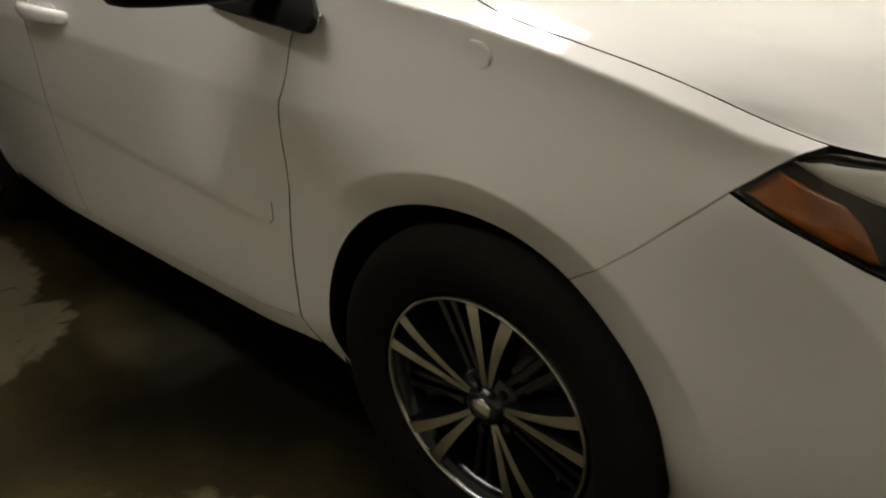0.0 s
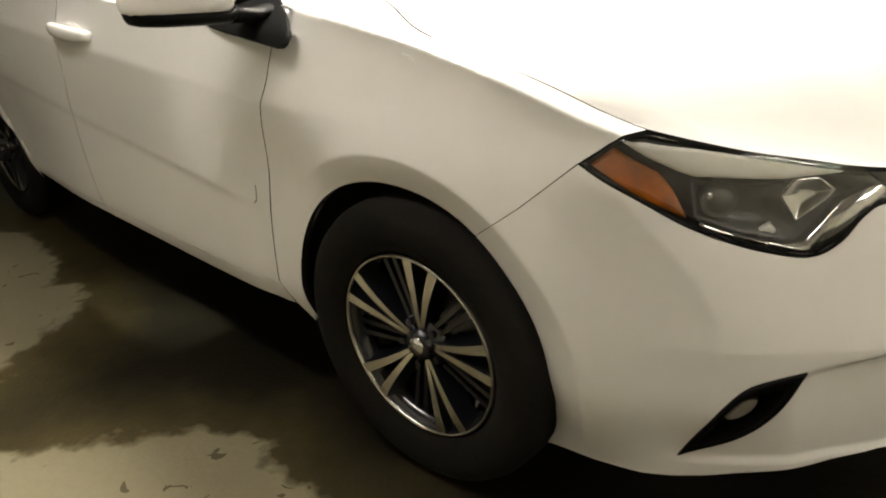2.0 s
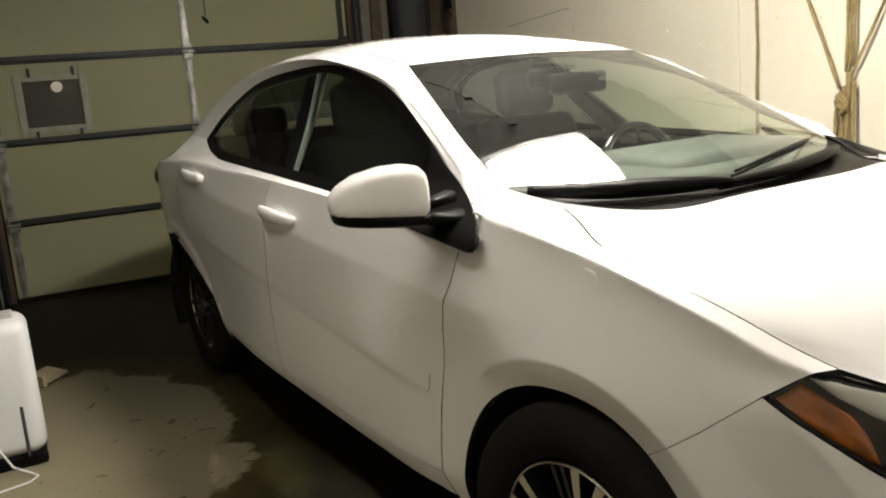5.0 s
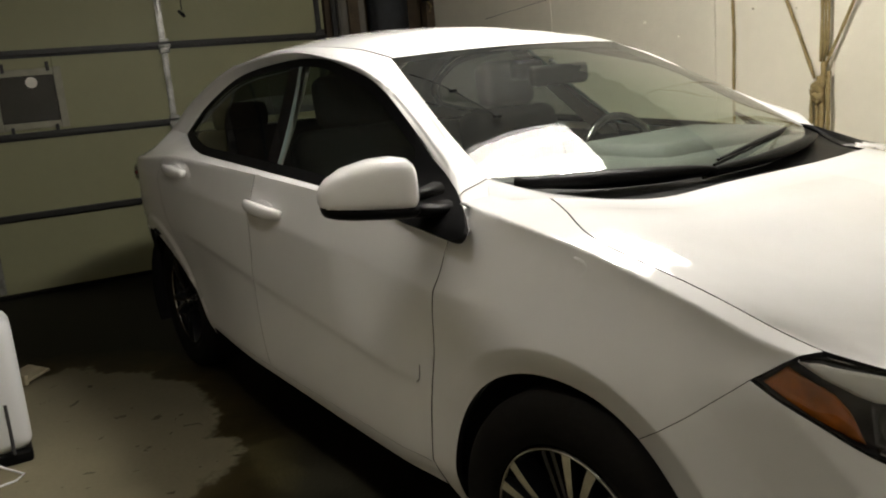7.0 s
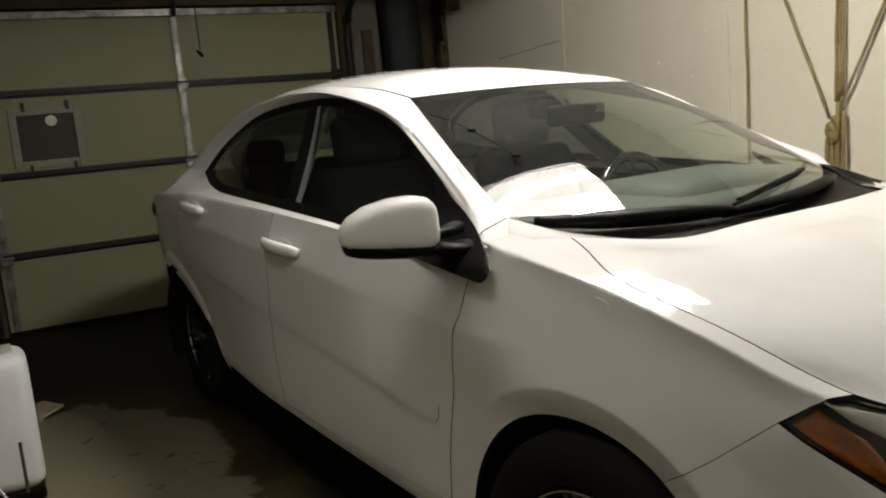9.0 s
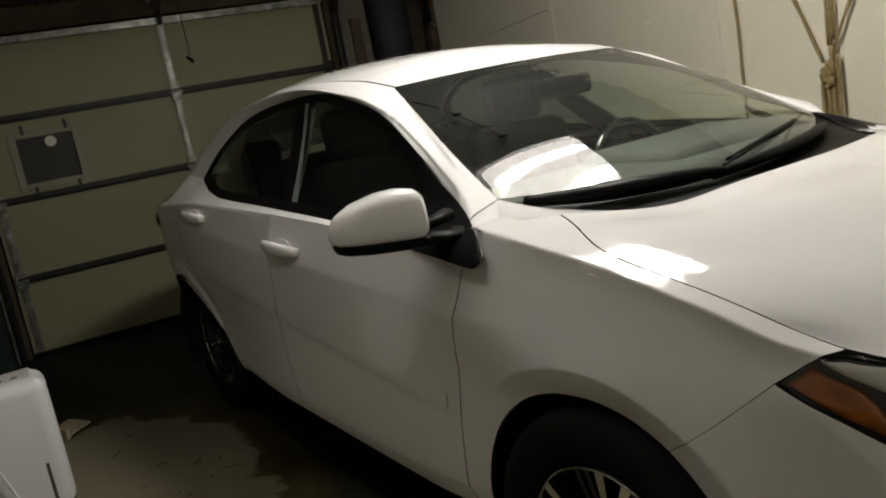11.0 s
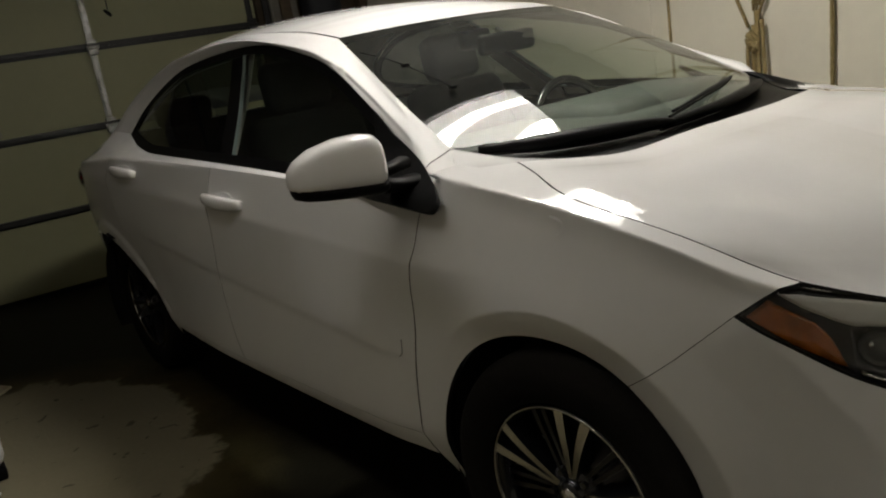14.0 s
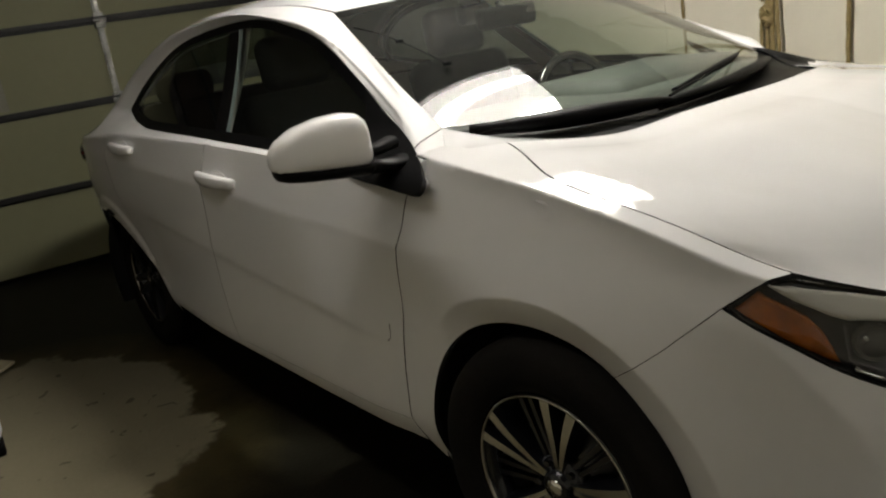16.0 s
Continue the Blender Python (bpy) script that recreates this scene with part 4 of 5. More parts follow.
def wheel():
    """An alloy wheel with five split spokes, cut bright on their faces, on a worn tyre."""
    w = bpy.data.objects.new("wheel", None)
    scene.collection.objects.link(w)
    w.parent = car
    w["label"] = "alloy wheel with five bright split spokes"
    tyre = [(0.206, 0.070), (0.211, 0.086), (0.24, 0.101), (0.272, 0.104), (0.293, 0.099), (0.307, 0.088), (0.3145, 0.070)]
    for y in (0.062, 0.04, 0.036, 0.012, 0.008, -0.008, -0.012, -0.036, -0.04, -0.07):
        tyre.append((0.3155 if y not in (0.04, 0.036, 0.012, 0.008, -0.008, -0.012, -0.036, -0.04) or y in (0.04, 0.012, -0.008, -0.036) else 0.309, y))
    tyre += [(0.305, -0.09), (0.26, -0.1), (0.215, -0.08)]
    bm = lathe([(r, -y) for r, y in tyre], 80)
    part("tyre", bm, RUBBER, w, "black road tyre", smooth_shade=True)
    part("rim", lathe([(0.203, -0.086), (0.2135, -0.080), (0.201, -0.070), (0.190, -0.062), (0.185, -0.03), (0.180, 0.05), (0.195, 0.08)], 72), RIM_DARK, w, smooth_shade=True)
    part("rim_edge", lathe([(0.1975, -0.0815), (0.1990, -0.0875), (0.2030, -0.0880), (0.2045, -0.083)], 72), RIM_CUT, w, "bright machined rim edge", smooth_shade=True)
    for k in range(5):
        mid = radians(78 + 72 * k)
        for s in (-1, 1):
            bm = bmesh.new()
            rows = []
            for t in np.linspace(0, 1, 9):
                r = 0.036 + 0.165 * t
                a = mid + s * radians(6.0 + 3.9 * t)
                half = 0.0042 + 0.0074 * t
                depth = -0.070 - 0.016 * math.sin(t * math.pi * 0.5)
                c, u = Vector((r * math.cos(a), depth, r * math.sin(a))), Vector((-math.sin(a), 0, math.cos(a)))
                rows.append([bm.verts.new(c + u * half), bm.verts.new(c - u * half), bm.verts.new(c - u * (half + 0.007) + Vector((0, 0.048, 0))), bm.verts.new(c + u * (half + 0.007) + Vector((0, 0.048, 0)))])
            for a, c in zip(rows, rows[1:]):
                for i in range(4):
                    f = bm.faces.new((a[i], a[(i + 1) % 4], c[(i + 1) % 4], c[i]))
                    f.material_index = 0 if i == 0 else 1
            bmesh.ops.recalc_face_normals(bm, faces=bm.faces)
            sp = part("spoke", bm, RIM_CUT, w)
            sp.data.materials.append(RIB_BLACK)
        for off in (-0.011, 0.011):
            bm = bmesh.new()
            rows = []
            for t in np.linspace(0, 1, 5):
                r, a, half = 0.06 + 0.135 * t, mid + radians(36), 0.0042 + 0.0018 * t
                u = Vector((-math.sin(a), 0, math.cos(a)))
                c = Vector((r * math.cos(a), -0.060 + 0.006 * t, r * math.sin(a))) + u * off * (0.8 + 0.5 * t)
                rows.append([bm.verts.new(c + u * half), bm.verts.new(c - u * half), bm.verts.new(c - u * half * 1.6 + Vector((0, 0.03, 0))), bm.verts.new(c + u * half * 1.6 + Vector((0, 0.03, 0)))])
            for a, c in zip(rows, rows[1:]):
                for i in range(4):
                    bm.faces.new((a[i], a[(i + 1) % 4], c[(i + 1) % 4], c[i]))
            bmesh.ops.recalc_face_normals(bm, faces=bm.faces)
            part("inner_spoke", bm, RIB_BLACK, w, "dark painted rib")
        a = mid + radians(36)
        nut = bmesh.new()
        bmesh.ops.create_cone(nut, cap_ends=True, segments=6, radius1=0.010, radius2=0.008, depth=0.02, matrix=Matrix.Translation((0.05 * math.cos(a), -0.064, 0.05 * math.sin(a))) @ Matrix.Rotation(radians(90), 4, "X"))
        part("lug_nut", nut, DISC, w)
    part("hub", lathe([(0.066, -0.035), (0.066, -0.055), (0.058, -0.064), (0.034, -0.068), (0.034, -0.076), (0.028, -0.081), (0.0005, -0.083)], 40), RIM_DARK, w, smooth_shade=True)
    part("hub_cap", lathe([(0.021, -0.074), (0.021, -0.081), (0.017, -0.0845), (0.0005, -0.086)], 32), CHROME, w, "chrome centre cap", smooth_shade=True)
    part("brake_disc", lathe([(0.135, -0.01), (0.138, -0.018), (0.08, -0.02), (0.075, -0.035), (0.0005, -0.04)], 48), DISC, w, smooth_shade=True)
    return w


w0 = wheel()
w0.matrix_basis = pose(-0.006, -0.763, 0.3155, 0, 0, 4.5)
for x, y, turn, spin in ((-2.70, -0.695, 0, 25), (0, 0.752, 184.5, 10), (-2.70, 0.752, 180, 40)):
    copy_thing(w0, pose(x, y, 0.3155, 0, 0, turn) @ pose(0, 0, 0, 0, spin, 0))


for side in (1, -1):
    dish("tail_lamp", [(-2.98, 0.91), (-3.05, 0.935), (-3.2, 0.95), (-3.5, 0.94), (-3.9, 0.93), (-3.95, 0.79), (-3.5, 0.79), (-3.2, 0.84), (-3.05, 0.88)], [(1.0, 0.01), (1.0, -0.006), (0.93, -0.016), (0.4, -0.022)], RED, car, "dark red tail lamp", side)


# headlamps: a dark housing behind a clear cover
BEZEL = [(0.462, 0.788), (0.53, 0.784), (0.635, 0.761), (0.805, 0.724), (0.70, 0.722), (0.643, 0.726), (0.57, 0.733), (0.546, 0.742), (0.498, 0.766)]
AMBER_SHAPE = [(0.405, 0.756), (0.441, 0.779), (0.514, 0.742), (0.538, 0.714), (0.560, 0.668), (0.546, 0.672), (0.481, 0.707), (0.433, 0.740)]
GREY_SHAPE = [(0.562, 0.728), (0.643, 0.718), (0.708, 0.718), (0.70, 0.69), (0.724, 0.647), (0.716, 0.627), (0.643, 0.642), (0.57, 0.671)]
MIRROR_SHAPE = [(0.70, 0.695), (0.724, 0.718), (0.764, 0.718), (0.789, 0.699), (0.773, 0.685), (0.724, 0.656)]
CHROME_SHAPE = [(0.575, 0.656), (0.643, 0.627), (0.710, 0.6075), (0.755, 0.6055), (0.795, 0.625), (0.835, 0.662), (0.875, 0.675), (0.875, 0.700), (0.835, 0.697), (0.795, 0.683), (0.762, 0.650), (0.735, 0.626), (0.700, 0.622), (0.643, 0.636), (0.577, 0.662)]
LAMP_RING = [(0.394, 0.757), (0.441, 0.789)] + [(0.492, 0.806), (0.635, 0.770), (0.732, 0.747), (0.829, 0.726), (0.88, 0.692), (0.885, 0.674)] + [p for p in LAMP_LOW if 0.40 < p[0] < 0.88][::-1]


def oval(cs, cg, rs, rg, n=24):
    return [(cs + rs * math.cos(a), cg + rg * math.sin(a)) for a in np.linspace(0, 2 * math.pi, n + 1)[:-1]]


for side in (1, -1):
    lampbox = dish("headlight", LAMP_RING, [(0.985, 0.006), (0.97, 0.02), (0.93, 0.045), (0.7, 0.06), (0.4, 0.062), (0.1, 0.062)], LAMP_GREY, car, "headlamp with an amber corner and a clear cover", side)
    dish("seal", LAMP_RING, [(1.005, 0.012), (1.0, 0.0005), (0.993, -0.001), (0.984, 0.004), (0.98, 0.03)], BLACK_TRIM, lampbox, "thin black seal", side, cap=False)
    dish("bezel", BEZEL, [(1.03, 0.03), (1.02, 0.008), (0.9, 0.005), (0.6, 0.0045), (0.3, 0.004), (0.06, 0.004)], BROW, lampbox, "pale satin brow", side)
    dish("amber_reflector", AMBER_SHAPE, [(1.0, 0.03), (0.97, 0.008), (0.85, 0.006), (0.3, 0.010)], AMBER, lampbox, "amber side reflector", side)
    dish("reflector_bowl", GREY_SHAPE, [(1.0, 0.012), (0.97, 0.012), (0.85, 0.034), (0.6, 0.046), (0.3, 0.047), (0.08, 0.047)], LAMP_GREY, lampbox, "grey reflector bowl", side)
    dish("projector", oval(0.607, 0.693, 0.030, 0.026), [(1.0, 0.045), (1.0, 0.014), (0.92, 0.009), (0.85, 0.012), (0.6, 0.006), (0.25, 0.003)], PROJECTOR, lampbox, "round projector lens", side)
    dish("turn_reflector", MIRROR_SHAPE, [(1.0, 0.03), (0.98, 0.010), (0.9, 0.012), (0.4, 0.022)], LAMP_SILVER, lampbox, "bright faceted reflector", side)
    dish("facet", [(0.668, 0.640), (0.690, 0.652), (0.700, 0.640), (0.694, 0.628), (0.672, 0.630)], [(1.0, 0.036), (0.9, 0.026), (0.6, 0.023), (0.25, 0.026)], LAMP_BEZEL, lampbox, "small bright facet low in the lamp", side, n=20)
    dish("bulb_cap", oval(0.592, 0.702, 0.0055, 0.007, 12), [(1.0, 0.02), (0.9, 0.004), (0.5, 0.0015)], LAMP_SILVER, lampbox, "small bright bulb cap", side, n=16)
    dish("chrome_trim", CHROME_SHAPE, [(1.0, 0.03), (0.998, 0.004), (0.99, 0.003)], LAMP_SILVER, lampbox, "chrome lower trim", side)
    dish("lens", LAMP_RING, [(0.995, 0.0), (0.97, -0.003), (0.8, -0.004), (0.6, -0.0045), (0.4, -0.005), (0.2, -0.005), (0.06, -0.005)], LENS, lampbox, "clear lens", side).visible_shadow = False
grille = patch([(0.885, 0.674), (1.05, 0.66), (S_FRONT, 0.655)], [(0.835, 0.727), (1.05, 0.70), (S_FRONT, 0.69)], [(0.885, 0.674), (0.88, 0.692), (0.835, 0.727)], [(S_FRONT, 0.655), (S_FRONT, 0.69)], 24, 6)
for flag in (False, True):
    sheet("grille", body(grille[..., 0], grille[..., 1]) - (0.008, 0, 0), GLOSS_BLACK, car, "black upper grille", mirror=flag)

# cowl and wipers
cowl = patch(np.vstack([rear_all[4], [(-0.300, -0.586, 0.974)], [(-0.395, -0.624, 0.990)], base_line[0]])[::-1], np.vstack([rear_all[-10], [(-0.270, 0.530, 0.974)], [(-0.395, 0.604, 0.990)], base_line[-1]])[::-1], base_line, rear_all[4:-9], 12, 41)
cowl[..., 2] -= 0.012
sheet("cowl", cowl, BLACK_TRIM, car, "black plastic cowl under the windscreen")


def wiper(points, label, thick=1.0):
    pts = curve(points, 8)
    w = part("wiper", tube(pts, [thick * (0.007 + 0.014) * math.sin(math.pi * min(1, max(0.12, k / (len(pts) - 1)))) ** 0.5 for k in range(len(pts))], 10, squash=0.7), BLACK_TRIM, car, label, smooth_shade=True)
    low = [Vector(p) - Vector((0.012, 0, 0.014)) for p in pts]
    part("rubber", tube(low, 0.004, 6), RUBBER, w)
    return w


wiper([(-0.375, -0.625, 0.996), (-0.265, -0.52, 0.992), (-0.180, -0.36, 0.988), (-0.125, -0.20, 0.984)], "black windscreen wiper blade at rest", 1.5)
wiper([(-0.135, -0.24, 0.980), (-0.14, 0.0, 0.984), (-0.20, 0.24, 0.990), (-0.30, 0.46, 0.990)], "black windscreen wiper arm at rest", 1.0)
wiper([(-0.165, -0.16, 0.998), (-0.22, 0.06, 1.012), (-0.29, 0.26, 1.016), (-0.37, 0.42, 1.014)], "thin black windscreen wiper blade at rest", 0.42)

# cabin
part("dashboard", box(0.60, 1.36, 0.26, 0.06, at=(-0.66, 0, 0.835), segments=4), DASH, car, "grey dashboard", smooth_shade=True)
part("binnacle", box(0.44, 0.66, 0.15, 0.07, at=(-0.70, 0.33, 0.925), segments=5), DASH, car, "grey instrument hood", smooth_shade=True)
sw = part("steering_wheel", tube([(-1.00 + 0.07 * math.sin(a) * -0.5, 0.37 + 0.18 * math.cos(a), 0.885 + 0.165 * math.sin(a)) for a in np.linspace(0, 2 * math.pi, 33)[:-1]], 0.016, 10, closed=True), GLOSS_BLACK, car, "black steering wheel", smooth_shade=True)
part("spoke", box(0.03, 0.30, 0.05, 0.012, at=(-0.98, 0.37, 0.90)), LAMP_BEZEL, sw, "silver steering wheel spoke")
part("airbag_cover", box(0.05, 0.14, 0.13, 0.03, at=(-0.985, 0.37, 0.875)), BLACK_TRIM, sw)
im = part("inner_mirror", box(0.035, 0.235, 0.065, 0.016, at=(-0.87, -0.03, 1.222), segments=3), BLACK_TRIM, car, "black inside mirror", smooth_shade=True)
part("stalk", tube([(-0.87, -0.03, 1.240), (-0.905, -0.03, 1.265)], 0.010, 8), BLACK_TRIM, im)
part("sensor_housing", box(0.05, 0.11, 0.06, 0.015, at=(-0.905, -0.13, 1.245), segments=3), BLACK_TRIM, im, "black housing at the top of the windscreen", smooth_shade=True)
for y in (-0.37, 0.37):
    seat = part("seat", box(0.50, 0.50, 0.16, 0.06, at=(-1.30, y, 0.44), segments=3), SEAT_CLOTH, car, "dark grey cloth front seat", smooth_shade=True)
    bm = box(0.14, 0.48, 0.62, 0.06, segments=4)
    bmesh.ops.transform(bm, matrix=pose(-1.58, y, 0.79, 0, -17, 0), verts=bm.verts)
    part("backrest", bm, SEAT_CLOTH, seat, smooth_shade=True)
    bm = box(0.11, 0.26, 0.19, 0.045, segments=4)
    bmesh.ops.transform(bm, matrix=pose(-1.66, y, 1.185, 0, -8, 0), verts=bm.verts)
    part("headrest", bm, SEAT_CLOTH, seat, smooth_shade=True)
    for dy in (-0.06, 0.06):
        part("post", tube([(-1.65, y + dy, 1.06), (-1.66, y + dy, 1.13)], 0.007, 8), CHROME, seat)
bench = part("rear_seat", box(0.50, 1.26, 0.18, 0.06, at=(-2.30, 0, 0.46), segments=3), SEAT_CLOTH, car, "dark rear bench seat", smooth_shade=True)
bm = box(0.15, 1.26, 0.62, 0.06, segments=4)
bmesh.ops.transform(bm, matrix=pose(-2.60, 0, 0.78, 0, -20, 0), verts=bm.verts)
part("backrest", bm, SEAT_CLOTH, bench, smooth_shade=True)
for y in (-0.4, 0.4):
    part("headrest", box(0.10, 0.26, 0.13, 0.04, at=(-2.70, y, 1.13), segments=3), SEAT_CLOTH, bench, smooth_shade=True)
part("parcel_shelf", box(0.45, 1.24, 0.03, 0.01, at=(-2.92, 0, 1.04)), BLACK_TRIM, car)
part("rear_bulkhead", box(0.03, 1.3, 0.8, 0.01, at=(-2.86, 0, 0.62)), DARK_INSIDE, car)
sheet("headlining", roof[2:-2, 2:-2] - (0, 0, 0.035), LINING, car, "pale headlining", flip=True)
for flag in (False, True):
    card = patch([(-2.4, 0.45), (-0.5, 0.45)], [(-2.4, 0.97), (-0.5, 0.93)], [(-2.4, 0.45), (-2.4, 0.97)], [(-0.5, 0.45), (-0.5, 0.93)], 20, 6)
    sheet("door_card", body(card[..., 0], card[..., 1]) * (1, 0.93, 1), BLACK_TRIM, car, "dark inner door lining", mirror=flag, flip=True)
    bp = patch([(-1.54, 0.92), (-1.42, 0.92)], [(-1.80, 1.36), (-1.70, 1.36)], [(-1.54, 0.92), (-1.80, 1.36)], [(-1.42, 0.92), (-1.70, 1.36)], 4, 8)
    sheet("pillar_lining", glass(bp[..., 0], bp[..., 1]) + (0, 0.04, 0), LINING, car, "pale inner pillar lining", mirror=flag)

wire_pts = [(-0.945, -0.535, 1.262), (-0.87, -0.505, 1.236), (-0.80, -0.487, 1.207), (-0.71, -0.476, 1.170), (-0.62, -0.475, 1.135)]
wire = part("antenna_wire", tube(curve(wire_pts, 6), 0.0018, 6), BLACK_TRIM, car, "thin black wire stuck inside the windscreen", smooth_shade=True)
for p in (wire_pts[2], wire_pts[4]):
    part("clip", box(0.020, 0.018, 0.010, 0.003, at=p), BLACK_TRIM, wire)


# the bonnet and its far wing fall away towards the far side
for ob in list(car.children_recursive):
    if ob.type != "MESH" or ob.name.split(".")[0] not in ("cowl_corner", "hood", "fender", "cowl", "inner_shell", "belt_ledge", "mirror_sail", "window_trim", "front_door", "pillar_frame"):
        continue
    for v in ob.data.vertices:
        if v.co.y > 0.66 and v.co.z > 0.85 and ob.name.split('.')[0] in ("pillar_frame", "fender", "cowl_corner", "window_trim"):
            v.co.z -= 0.055 * float(smooth((v.co.x + 0.52) / 0.08)) * float(smooth((0.05 - v.co.x) / 0.25)) * float(smooth((v.co.y - 0.66) / 0.05))
        if v.co.y > 0.5 and "sail" in ob.name:
            v.co.z -= 0.07
        if v.co.y > 0.3 and v.co.z > 0.6:
            v.co.z -= (0.16 if "sail" in ob.name else 0.045) * float(smooth((v.co.y - 0.35) / 0.40)) * float(smooth((v.co.x + 0.45) / 0.25)) * float(smooth((0.75 - v.co.x) / 0.5))


# ---- small parts of the car ----
def blob(rows, sides=28, flat=0.75, bm=None):
    """A rounded form through rings along y: centre, half length, half height up and down."""
    bm = bm or bmesh.new()
    rings = []
    for (cx, cy, cz), hx, up, down in rows:
        ring = []
        for k in range(sides):
            a = 2 * math.pi * k / sides
            ca, sa = math.cos(a), math.sin(a)
            ring.append(bm.verts.new((cx + hx * math.copysign(abs(ca) ** flat, ca), cy, cz + (up if sa > 0 else down) * math.copysign(abs(sa) ** flat, sa))))
        rings.append(ring)
    for a, c in zip(rings, rings[1:]):
        for k in range(sides):
            bm.faces.new((a[k], a[(k + 1) % sides], c[(k + 1) % sides], c[k]))
    bm.faces.new(rings[0])
    bm.faces.new(rings[-1][::-1])
    bmesh.ops.recalc_face_normals(bm, faces=bm.faces)
    return bm


MIRROR_ROWS = [((x, -0.900 + 0.85 * (y + 0.8955), low + 0.40 * (top - low)), 0.82 * hx, 0.60 * (top - low), 0.40 * (top - low)) for x, y, hx, top, low in (
    (-0.40, -0.8955, 0.040, 1.062, 0.996), (-0.40, -0.900, 0.055, 1.082, 0.981), (-0.40, -0.915, 0.063, 1.092, 0.976), (-0.40, -0.95, 0.067, 1.098, 0.979),
    (-0.403, -1.00, 0.067, 1.097, 0.984), (-0.41, -1.067, 0.060, 1.086, 0.991), (-0.418, -1.108, 0.047, 1.068, 0.997), (-0.424, -1.126, 0.033, 1.052, 1.003), (-0.428, -1.134, 0.016, 1.038, 1.012))]
shell = part("door_mirror", blob(MIRROR_ROWS, 36, 0.62), PAINT, doors_f[0], "white door mirror shell on a black foot", smooth_shade=True)
part("foot", blob([((c[0], c[1] + 0.004, c[2] - d + 0.002), hx * 0.95, 0.010, 0.020) for c, hx, u, d in MIRROR_ROWS]), BLACK_TRIM, shell, "black mirror underside", smooth_shade=True)
part("stem", tube([(-0.42, -0.775, 0.955), (-0.41, -0.84, 0.962), (-0.405, -0.91, 0.975)], [0.05, 0.038, 0.04], 12, squash=0.45), BLACK_TRIM, shell, smooth_shade=True)
part("hinge", blob([((-0.44, -0.80, 1.005), 0.03, 0.014, 0.014), ((-0.43, -0.85, 1.0), 0.022, 0.012, 0.014), ((-0.42, -0.895, 1.0), 0.02, 0.012, 0.014)]), BLACK_TRIM, shell, smooth_shade=True)

for k, sgn in enumerate((1, -1)):
    for s0, g0, s1, g1, door in ((-1.478, 0.894, -1.208, 0.880, doors_f[k]), (-2.383, 0.968, -2.135, 0.954, doors_r[k])):
        pts, rad = [], []
        for t in np.linspace(0, 1, 13):
            p = body(s0 + (s1 - s0) * t, g0 + (g1 - g0) * t)
            pts.append(Vector((p[0], (p[1] - 0.034 * math.sin(math.pi * (0.04 + 0.92 * t)) ** 0.45 + 0.006) * sgn, p[2])))
            rad.append(0.011 + 0.007 * math.sin(math.pi * t) ** 0.6)
        part("handle", tube(pts, rad, 12, squash=1.25), PAINT, door, "white pull handle", smooth_shade=True)
        c = body((s0 + s1) / 2 + 0.01, (g0 + g1) / 2 - 0.004)
        cup = bmesh.new()
        bmesh.ops.create_uvsphere(cup, u_segments=24, v_segments=12, radius=1, matrix=Matrix.Translation((c[0], (c[1] - 0.001) * sgn, c[2])) @ Matrix.Diagonal((0.075, 0.004, 0.034, 1)))
        part("handle_cup", cup, PAINT, door, smooth_shade=True)


# joint at the foot of the pillar, an added glint under the wing's crest and a scratch in the door
part("pillar_joint", tube([(-0.405, -0.765, 0.984), (-0.418, -0.742, 0.990), (-0.434, -0.696, 0.9965), (-0.467, -0.635, 1.0015)], 0.0013, 6), LAMP_GREY, car, "thin dark joint at the pillar foot")
dent = bmesh.new()
lip = []
for k in range(15):
    t = k / 14
    a = radians(95 - 150 * t)
    c = Vector(body(0.018 + 0.026 * math.cos(a), 0.884 + 0.019 * math.sin(a)))
    wide = 0.0080 * math.sin(math.pi * (0.08 + 0.86 * t)) ** 0.8
    # strip faces halfway to the main lamp, imitating its hooked reflection
    n = Vector((0.23, -0.20, 0.953)).normalized()
    across = Vector((math.cos(a), 0.0, math.sin(a)))
    across = (across - across.dot(n) * n).normalized()
    lip.append([dent.verts.new(c + Vector((0, -0.003, 0)) + across * d * wide) for d in (-1, 0, 1)])
for a, c in zip(lip, lip[1:]):
    for k in range(2):
        dent.faces.new((a[k], c[k], c[k + 1], a[k + 1]))
bmesh.ops.recalc_face_normals(dent, faces=dent.faces)
part("dent", dent, PAINT, car, "small crescent strip under the wing crest, tilted to glint")
part("scratch", tube([Vector(body(u, g)) + Vector((0, -0.0006, 0)) for u, g in ((-0.476, 0.585), (-0.478, 0.565), (-0.481, 0.548), (-0.494, 0.538))], 0.0011, 5), LAMP_GREY, doors_f[0], "short dark scratch")


